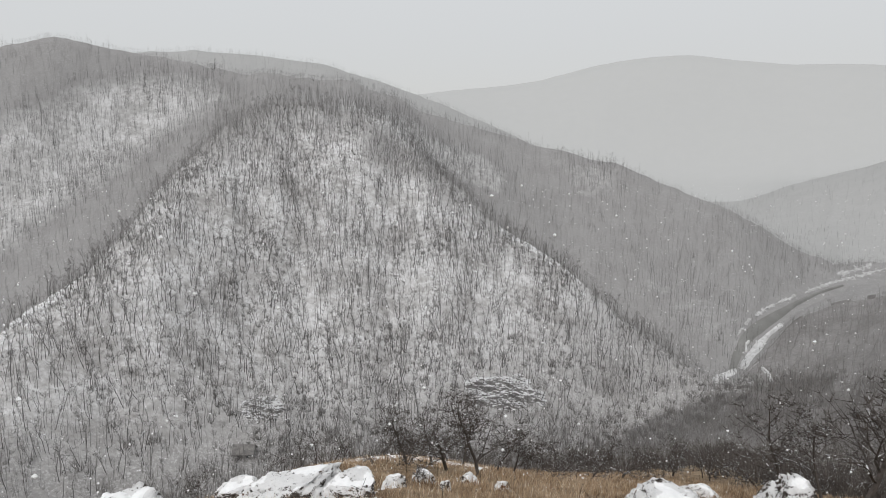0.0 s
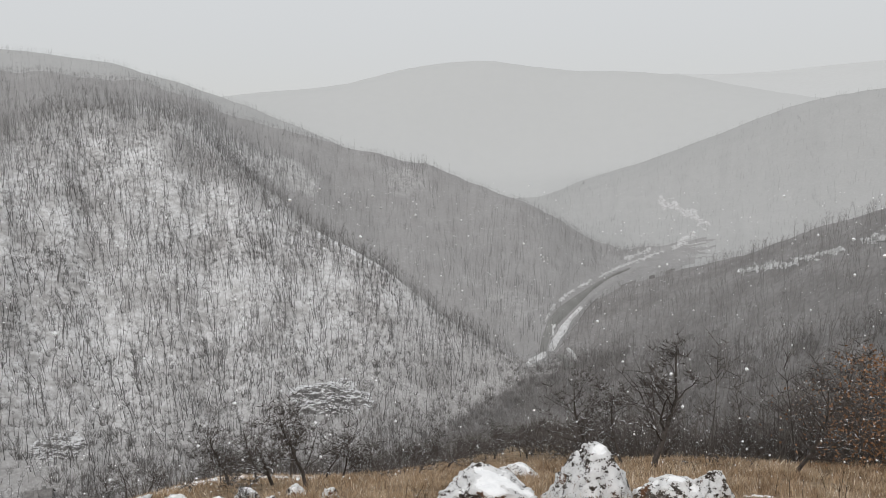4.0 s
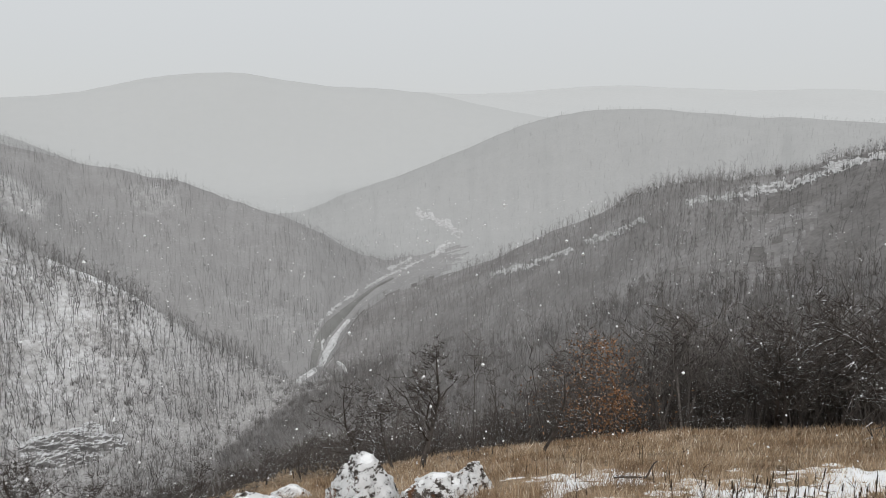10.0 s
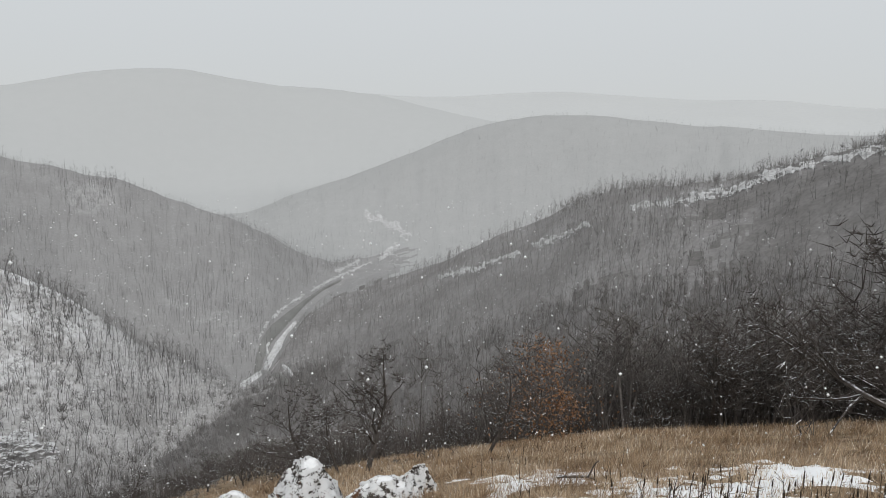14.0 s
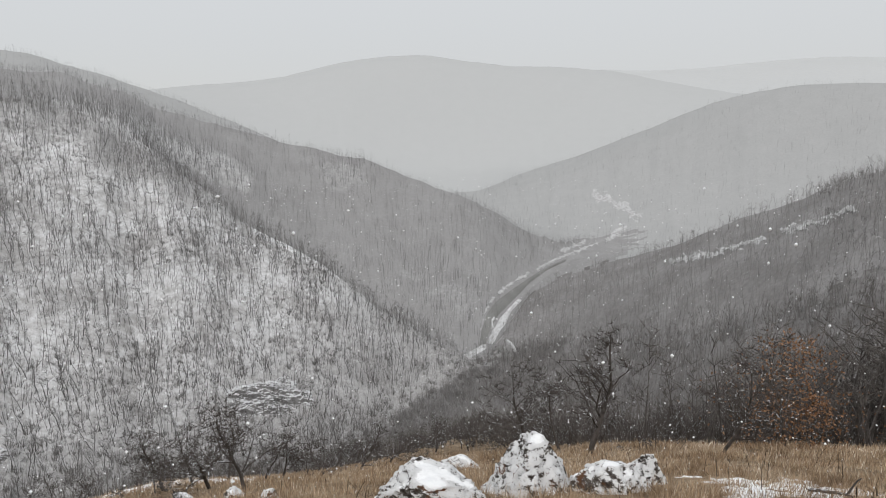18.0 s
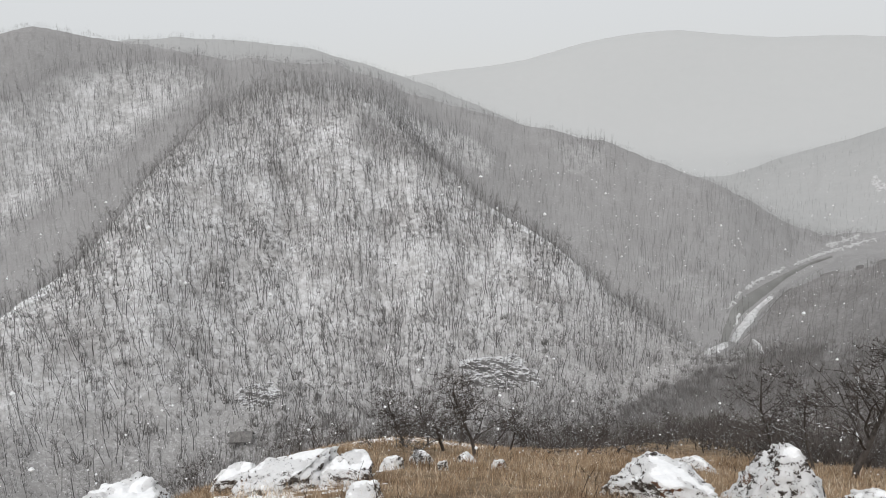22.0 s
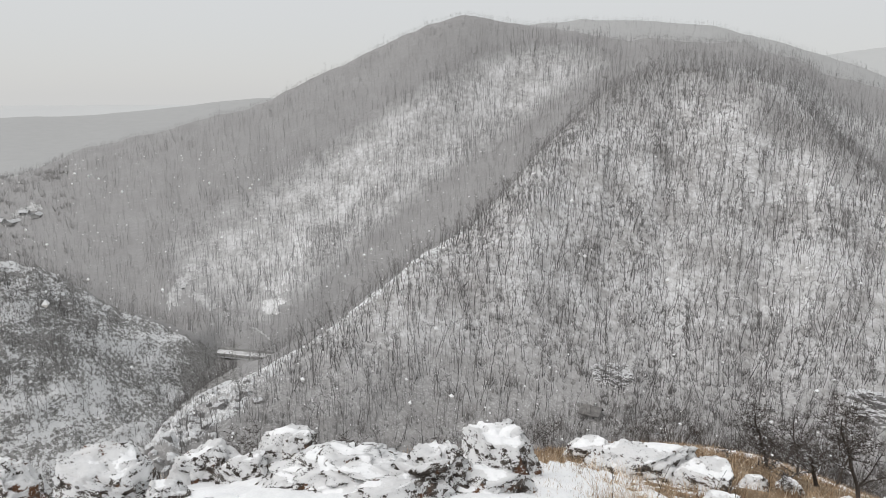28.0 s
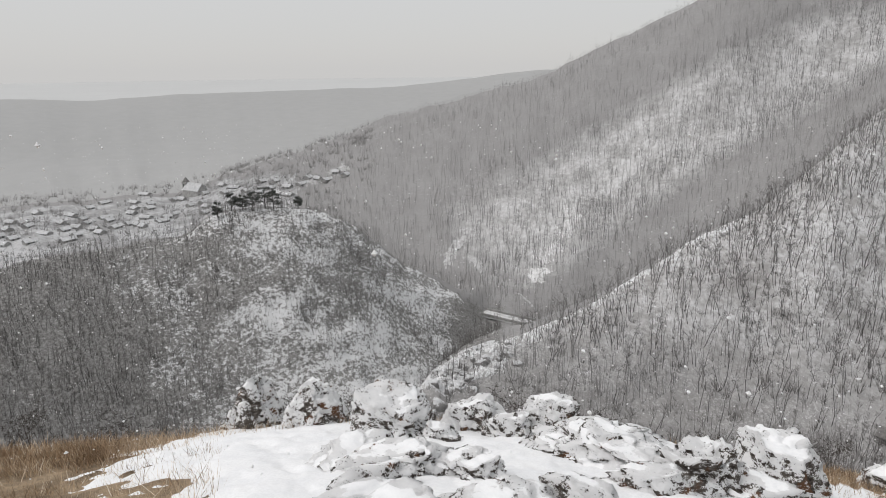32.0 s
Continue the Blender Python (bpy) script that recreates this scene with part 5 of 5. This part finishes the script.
# the road bridge
b0 = Vector((math.sin(radians(-50.6)) * 255, math.cos(radians(-50.6)) * 255, EYE - 255 * math.tan(radians(20.45))))
b1 = Vector((math.sin(radians(-46.0)) * 246, math.cos(radians(-46.0)) * 246, EYE - 246 * math.tan(radians(21.35))))
bl = (b1 - b0).length
bridge = new("bridge")
part("deck", boxes("deck", OPEN_SNOW, [((bl, 6.0, 0.8), (0, 0, -0.4))], 0.08), bridge, "snow-covered bridge deck")
for y in (-3.0, 3.0):
    part("parapet", boxes("parapet", CONCRETE, [((bl, 0.3, 1.0), (0, y, 0.45))], 0.05), bridge)
for k in (-0.33, 0.0, 0.33):
    part("pier", boxes("pier", CONCRETE, [((1.2, 5.0, 8.0), (bl * k, 0, -4.7)), ((1.6, 5.6, 0.5), (bl * k, 0, -1.0))], 0.05), bridge)
for k in (-0.5, 0.5):
    part("abutment", boxes("abutment", CONCRETE, [((3.0, 7.0, 6.0), (bl * k, 0, -3.8))], 0.1), bridge)
bd = b1 - b0
bridge.matrix_world = Matrix.Translation((b0 + b1) / 2) @ bd.to_track_quat("X", "Z").to_matrix().to_4x4()
tagged(bridge, "snow-covered concrete road bridge over the river gorge", "bridge")

# ---- the village beyond the crag ----
vr = random.Random(4)
kinds = [house("village_house", "small village house with a snow-covered roof", *dims, ROOF_SNOW, "house", "houses of the village")
         for dims in ((6, 5, 1.8, 1.3), (8.5, 5, 1.6, 1.2), (5, 4, 2.0, 1.3))]
placed = []
for k in range(190):
    az = vr.uniform(-96, -67) if k % 12 else vr.uniform(-66.5, -62.4)
    top = float(np.interp(az, [-95, -82, -75, -67, -62], [-9.8, -9.7, -8.9, -8.9, -8.2]))
    el = top - (2.6 if az < -67 else 0.8) * vr.random() ** 0.8
    spot = at_angle(az, el, 5.2)
    if any((spot - q).length < 10 for q in placed):
        continue
    placed.append(spot)
    m = pose(spot.x, spot.y, spot.z - 0.5, 0, 0, vr.choice((20, 35, 110, 125)) + vr.uniform(-8, 8))
    if len(placed) <= 3:
        kinds[len(placed) - 1].matrix_basis = m
    else:
        copy_thing(kinds[len(placed) % 3], m)

spot = at_angle(-75.2, -9.7, 5.2)
church = new("church")
part("tower", boxes("tower", PLASTER, [((4.5, 4.5, 12), (0, 0, 6)), ((5.0, 5.0, 0.5), (0, 0, 12))], 0.06), church)
bm = bmesh.new()
bmesh.ops.create_cone(bm, segments=8, radius1=3.0, radius2=0.05, depth=4, cap_ends=True, matrix=Matrix.Translation((0, 0, 14.2)))
part("spire", bm_mesh("spire", bm, ROOF_DARK), church)
part("nave", house_walls(18, 9, 7, 5, PLASTER), church).location.x = 11
nave_roof = part("roof", gable_roof(18, 9, 5, 0.5, 0.4, ROOF_SNOW), church)
nave_roof.location = (11, 0, 7.4)
for y in (-1, 1):
    part("window", boxes("window", PANE, [((1.4, 0.2, 2.4), (0, y * 2.25, 9.5))]), church)
church.matrix_world = pose(spot.x, spot.y, spot.z - 0.5, 0, 0, 20)
tagged(church, "pale village church with a tower and a snow-covered nave roof", "church")
spots = scatter(rng, 3200, -98, -60, 5.2, 7.3, clumpy(35, 71))
planted("village_trees", "bare trees between the village houses", [BARK_CREST], THICK_TREES + SHRUBS, spots, tall(len(spots), 3, 7), rng)

# ---- open snow among the woods ----
# run of headings and height angles, half width in degrees, first line, last line
SCARS = [([(-45.9, -17.0), (-44.7, -15.2), (-43.2, -12.5)], 0.85, 3.1, 6.5), ([(-53.6, -16.0), (-52.6, -14.6), (-51.9, -13.9)], 0.65, 3.6, 6.5), ([(-52, -15.9), (-50.6, -16.8)], 0.5, 3.6, 6.5),
         ([(-66.4, -9.4), (-64.5, -8.9), (-62.5, -8.1)], 0.35, 5.2, 7.5), ([(-47.6, -18.8), (-46.4, -19.6), (-45.8, -20.4)], 0.12, 3.2, 6.0),
         ([(5.0, -8.1), (8.6, -10.2), (12.0, -12.0)], 0.4, 2.4, 2.99), ([(-46.0, -21.9), (-40.6, -19.0), (-33.2, -13.9), (-29.6, -11.4)], 0.5, 2.4, 2.99),
         ([(-56.0, -26.0), (-51.4, -23.6), (-46.0, -22.2)], 0.8, 2.4, 2.99), ([(-54.0, -26.5), (-49.0, -24.8)], 0.7, 2.4, 2.99)]
QUARRY = [([(33.7, -5.2), (34.0, -5.9)], 0.3, 7.0, 9.0), ([(34.6, -5.7), (35.4, -6.3), (36.1, -6.4)], 0.42, 7.0, 9.0), ([(36.1, -6.4), (37.2, -7.2)], 0.35, 7.0, 9.0),
          ([(36.3, -8.0), (35.4, -8.6), (34.9, -9.1)], 0.28, 5.0, 9.0)]
BANKS = [([(24.5, -15.7), (25.1, -14.5), (26.6, -13.2), (28.3, -12.2)], 0.16, 3.05, 7.0), ([(29.0, -11.8), (30.4, -11.0), (32.0, -10.3), (34.0, -9.4)], 0.15, 3.05, 7.5),
         ([(31.0, -10.2), (33.0, -9.3)], 0.2, 3.2, 7.5)]
CREST_STRIPS = [([(40.0, -10.6), (43.0, -9.8), (45.9, -8.7), (46.6, -8.4)], 0.34, 2.4, 2.99), ([(48.0, -7.7), (50.3, -6.9), (52.4, -5.8)], 0.34, 2.4, 2.99),
                ([(56.1, -4.3), (59.2, -3.6), (63.4, -2.5), (66.5, -1.1), (69.9, 0.0), (75.1, 1.2)], 0.42, 2.4, 2.995)]
EDGE_SNOW = two_tone("snow_on_the_stony_edge", (0.6, 0.595, 0.59), (0.88, 0.885, 0.89), 0.5, 0.33, 0.5, 1.6, grainy=0.5)
SCAR_SNOW = two_tone("snow_on_a_bare_scar", (0.62, 0.615, 0.61), (0.86, 0.86, 0.86), 0.3, 0.35, 0.55, 1.2, grainy=0.4)
CREST_SNOW = two_tone("thin_snow_on_the_crest", (0.38, 0.375, 0.37), (0.6, 0.6, 0.6), 0.3, 0.35, 0.55, 1.2, grainy=0.4)


def clearing(run, wide, first, last):
    """Snow on an opening in the wood: a thin uneven sheet draped on the slope, ragged along its edge."""
    heads = [a for a, e in run]
    az = np.arange(min(heads) - 1.5 * wide, max(heads) + 1.5 * wide, 0.04)
    ln = np.linspace(first, last, 90 if last < 3 else 220)
    A, L = np.meshgrid(az, ln)
    p = land(A, L)
    up = angle_of(p)
    off = np.full(A.shape, 1e9)
    for (a0, e0), (a1, e1) in zip(run, run[1:]):
        u = np.clip(((A - a0) * (a1 - a0) + (up - e0) * (e1 - e0)) / ((a1 - a0) ** 2 + (e1 - e0) ** 2), 0, 1)
        off = np.minimum(off, np.hypot(A - a0 - u * (a1 - a0), up - e0 - u * (e1 - e0)) / wide)
    deep = 0.6 - off + 1.3 * wobble(A / wide * 0.7, up / wide * 1.3, 33, 5) + 0.8 * wobble(A * 6, up * 6, 34, 3)
    p[..., 2] += np.clip(deep, -1, 0.8) * 0.4 + 0.1
    rows, cols = A.shape
    j, i = np.meshgrid(np.arange(rows - 1), np.arange(cols - 1), indexing="ij")
    a = (j * cols + i)[(deep[:-1, :-1] > -0.1) & (off[:-1, :-1] < 2.2)]
    if not len(a):
        return
    faces = np.stack([a, a + 1, a + 1 + cols, a + cols], -1)
    used, inv = np.unique(faces, return_inverse=True)
    ob = new("snow_clearing", raw_mesh("snow_clearing", p.reshape(-1, 3)[used], inv.reshape(faces.shape), [EDGE_SNOW if heads[0] < 20 and last < 3 else SCAR_SNOW if first < 3.15 and heads[0] < 0 else CREST_SNOW], True))
    tagged(ob, "open snow in a clearing of the wood", "snow", kind="structure")


for row in SCARS + QUARRY + BANKS + CREST_STRIPS:
    clearing(*row)

# ---- rock faces on the slopes ----
def crag_mesh(seed, cuts=8):
    return boulder_mesh(seed, 2, 2, 1.4, cuts, 0.3, 3, 0.0, CRAG)


CRAG_MODELS = [crag_mesh(70 + k) for k in range(6)]


def crag(model, spot, w, h, turn, label):
    ob = new("crag", CRAG_MODELS[model % 6])
    ob.matrix_world = pose(spot.x, spot.y, spot.z - h * 0.36, 0, 0, turn)
    ob.scale = (w / 2, w / 2.4, h / 1.2)
    return tagged(ob, label, "crag", "crags on the slopes")


cr = random.Random(14)


def cliff(a0, a1, low, high, steps, reach):
    """A rock face of the slope, stepped in slanting ledges that the snow lies on."""
    az, el = np.linspace(a0, a1, 90), np.linspace(low, high, 70)
    base = np.array([[at_angle(a, e, 2.0) for a in az] for e in (low, high)])
    u = np.linspace(0, 1, 70)[:, None, None]
    p = base[0][None] * (1 - u) + base[1][None] * u
    A, U = np.meshgrid(np.linspace(0, 1, 90), u[:, 0, 0])
    slant = U + 0.3 * A
    bed = 1 - np.abs(wobble(A * steps * 0.6, slant * steps, 91, 4)) * 2
    mask = np.clip(1.5 - 3.2 * np.hypot(A - 0.5, (U - 0.5) * 1.1 + 0.25 * (A - 0.5)) + 1.1 * wobble(A * 4, U * 4, 92, 4), 0, 1)
    out = mask * reach * (0.3 + 0.5 * bed + 0.6 * wobble(A * 7, slant * 13, 93, 5)) - 0.4
    toward = -p / np.linalg.norm(p, axis=-1, keepdims=True)
    p = p + toward * out[..., None] + np.array([0, 0, 0.5]) * out[..., None]
    j, i = np.meshgrid(np.arange(69), np.arange(89), indexing="ij")
    k = (j * 90 + i)[mask[:-1, :-1] > 0.03]
    faces = np.stack([k, k + 1, k + 91, k + 90], -1)
    used, inv = np.unique(faces, return_inverse=True)
    ob = new("cliff", raw_mesh("cliff", p.reshape(-1, 3)[used], inv.reshape(faces.shape), [CRAG]))
    tagged(ob, "dark broken cliff with snow on its slanting ledges", "cliff", kind="structure")


cliff(2.0, 9.4, -24.0, -20.2, 7, 3.0)
cliff(-17.8, -13.2, -24.2, -21.4, 5, 1.6)
for k in range(34):
    f = cr.random()
    az = -57 + 7.5 * f + cr.uniform(-1.5, 2.5)
    crag(k, at_angle(az, -26.6 + 4.2 * f - cr.uniform(0, 2.5), 1.9), cr.uniform(2.5, 5.5), cr.uniform(0.8, 1.8), cr.uniform(0, 360), "snowy rock on the spur's lower edge")
# ---- pines on the crag ----
NEEDLES = two_tone("grey_green_pine_needles", (0.13, 0.142, 0.13), (0.23, 0.242, 0.225), 1.5, island=0.4)


def pine(seed, height):
    r = np.random.default_rng(seed)
    root = new("pine")
    part("trunk", raw_mesh("trunk", *joined([prism((0, 0, -0.3), (0.1, 0, height * 0.5), 0.22, 0.16, 6), prism((0.1, 0, height * 0.5), (0, 0.1, height * 0.97), 0.16, 0.04, 6)]),
                           [BARK_SLOPE]), root)
    tufts = []
    whorls = [(r.uniform(0, 2 * np.pi), r.uniform(0.25, 1.0)) for _ in range(20)]
    for _ in range(1500):
        a, h = whorls[r.integers(len(whorls))]
        reach = height * (0.36 - 0.2 * max(h - 0.7, 0) / 0.3) * np.sqrt(r.uniform(0.02, 1.0))
        a = a + r.normal(0, 0.28)
        c = np.array([np.cos(a) * reach, np.sin(a) * reach, height * h + r.normal(0, 0.16) + reach * 0.1])
        e = c + r.normal(0, 0.24, 3) + np.array([np.cos(a) * 0.15, np.sin(a) * 0.15, 0.12])
        tufts.append(prism(c, e, 0.07, 0.0))
    part("crown", raw_mesh("crown", *joined(tufts), [NEEDLES]), root, "dark grey-green needle crown")
    return tagged(root, "dark pine standing on the rocky hill's top", "pine", "pines on the crag")


for k, (az, h) in enumerate(((-71.9, 6.0), (-71.0, 5.2), (-70.2, 6.4), (-69.2, 8.0), (-68.5, 6.0), (-73.0, 5.0), (-66.5, 4.2))):
    g = land(az, 4.97 - 0.02 * (k % 3))
    pine(30 + k, h).matrix_world = pose(*g, 0, 0, k * 50)

# ---- small things on the hilltop ----
RUST = two_tone("withered_oak_leaf", (0.28, 0.145, 0.078), (0.5, 0.3, 0.18), 3.0, island=0.5)


def leaf_cloud(seed, height, count):
    """Withered leaves that still hang on, each folded along its middle."""
    r = np.random.default_rng(seed)
    c = np.stack([r.normal(0, 0.32, count), r.normal(0, 0.32, count), r.uniform(0.12, 0.95, count)], -1) * height
    c[:, :2] *= np.clip(1.2 - 0.9 * (c[:, 2:3] / height), 0.3, 1)
    a, b = r.normal(0, 1, (2, count, 3))
    a /= np.linalg.norm(a, axis=1, keepdims=True)
    b -= a * (a * b).sum(1, keepdims=True)
    b /= np.linalg.norm(b, axis=1, keepdims=True)
    n = np.cross(a, b)
    s = r.uniform(0.035, 0.07, count)[:, None]
    verts = np.stack([c - a * s, c + b * s * 0.6 + n * s * 0.3, c + a * s, c - b * s * 0.6 + n * s * 0.3], 1).reshape(-1, 3)
    k = (np.arange(count) * 4)[:, None]
    faces = np.concatenate([k + np.array([[0, 1, 2]]), k + np.array([[0, 2, 3]])])
    return raw_mesh("leaves", verts, faces, [RUST])


for k, (az, r_, h, leaves) in enumerate(((49.2, 24.6, 4.2, 1250), (50.8, 24.2, 2.0, 480), (47.8, 25.0, 2.0, 160))):
    g = ground(az, r_)
    root = standing_tree("young_oak", "young oak keeping its rust-brown withered leaves", bare_tree(90 + k, h, 0.45, 12, 4, 1, 0.016, 0.2), pose(g.x, g.y, g.z - 0.1, 0, 0, k * 70), "oak", "young oaks")
    tagged(part("leaf_crown", leaf_cloud(17 + k, h, leaves), root, "rust-brown withered leaves"), kind="stuff")

# a fallen branch in the snow
lr_ = random.Random(3)
g = ground(52.8, 10.9)
main = crooked(lr_, Vector((-0.45, 0, 0.02)), Vector((1, 0.1, 0.12)), 0.85, 8, 0.2)
side = crooked(lr_, main[5], Vector((0.5, 0.3, 0.8)), 0.35, 4, 0.2)
branch = new("fallen_branch")
part("stem", raw_mesh("stem", *joined(tube_run(main, 0.028, 0.014, 7)), [BARK]), branch)
part("side_branch", raw_mesh("side_branch", *joined(tube_run(side, 0.018, 0.008, 6)), [BARK]), branch)
branch.matrix_world = pose(g.x, g.y, g.z + 0.08, 0, 0, -50)
tagged(branch, "dark fallen branch lying in thin snow", "branch")


def weed(seed, height):
    r = random.Random(seed)
    root = new("dry_weed")
    run = crooked(r, Vector((0, 0, -0.03)), Vector((r.gauss(0, 0.15), r.gauss(0, 0.15), 1)), height, 6, 0.07)
    part("stem", raw_mesh("stem", *joined(tube_run(run, 0.006, 0.003, 4)), [STALK]), root)
    if seed % 2:
        part("seed_head", raw_mesh("seed_head", *joined([prism(run[-2], run[-1] + Vector((0, 0, 0.05)), 0.012, 0.004, 6)]), [STALK]), root)
    for q in range(r.randint(2, 4)):
        p = run[r.randint(2, 5)]
        arm = crooked(r, p, Vector((r.gauss(0, 1), r.gauss(0, 1), 1.2)), height * r.uniform(0.15, 0.35), 3, 0.15)
        part("side_stem", raw_mesh("side_stem", *joined(tube_run(arm, 0.0035, 0.002, 3)), [STALK]), root)
    return tagged(root, "withered dark weed stalk standing in snowy grass", "weed", "dry weeds")


weeds = [weed(200 + k, h) for k, h in enumerate((0.45, 0.35, 0.6, 0.3, 0.5, 0.4))]
wr = random.Random(8)
for k in range(210):
    az, r_ = (wr.uniform(54, 82), wr.uniform(5.5, 10.5)) if k % 4 else (wr.uniform(-18, 60), wr.uniform(6.5, 16))
    g = ground(az, r_)
    m = pose(g.x, g.y, g.z, 0, 0, wr.uniform(0, 360))
    if k < 6:
        weeds[k].matrix_basis = m
    else:
        copy_thing(weeds[k % 6], m)


# ---- the falling snow ----
def make_flakes():
    r = np.random.default_rng(77)
    n = 13500
    az, el = np.radians(r.uniform(-95, 95, n)), np.radians(r.uniform(-31, -4, n))
    d = 3.5 + 26 * r.uniform(0, 1, n) ** 0.7
    c = np.stack([d * np.cos(el) * np.sin(az), d * np.cos(el) * np.cos(az), EYE + d * np.sin(el)], -1)
    s = (r.uniform(0.004, 0.011, n) * (1 + 0.9 * (r.uniform(0, 1, n) > 0.9)))[:, None]
    shape = np.array([[1, 0, 0], [-1, 0, 0], [0, 1, 0], [0, -1, 0], [0, 0, 1], [0, 0, -1]], float)
    verts = c[:, None] + shape[None] * s[:, None] * r.uniform(0.6, 1.2, (n, 6, 1))
    tri = np.array([[0, 2, 4], [2, 1, 4], [1, 3, 4], [3, 0, 4], [2, 0, 5], [1, 2, 5], [3, 1, 5], [0, 3, 5]])
    faces = (tri[None] + (np.arange(n) * 6)[:, None, None]).reshape(-1, 3)
    ob = new("falling_snow", raw_mesh("falling_snow", verts.reshape(-1, 3), faces, [SNOW]))
    tagged(ob, "loose white snowflakes drifting down through the air", "snowflakes", kind="stuff")


make_flakes()
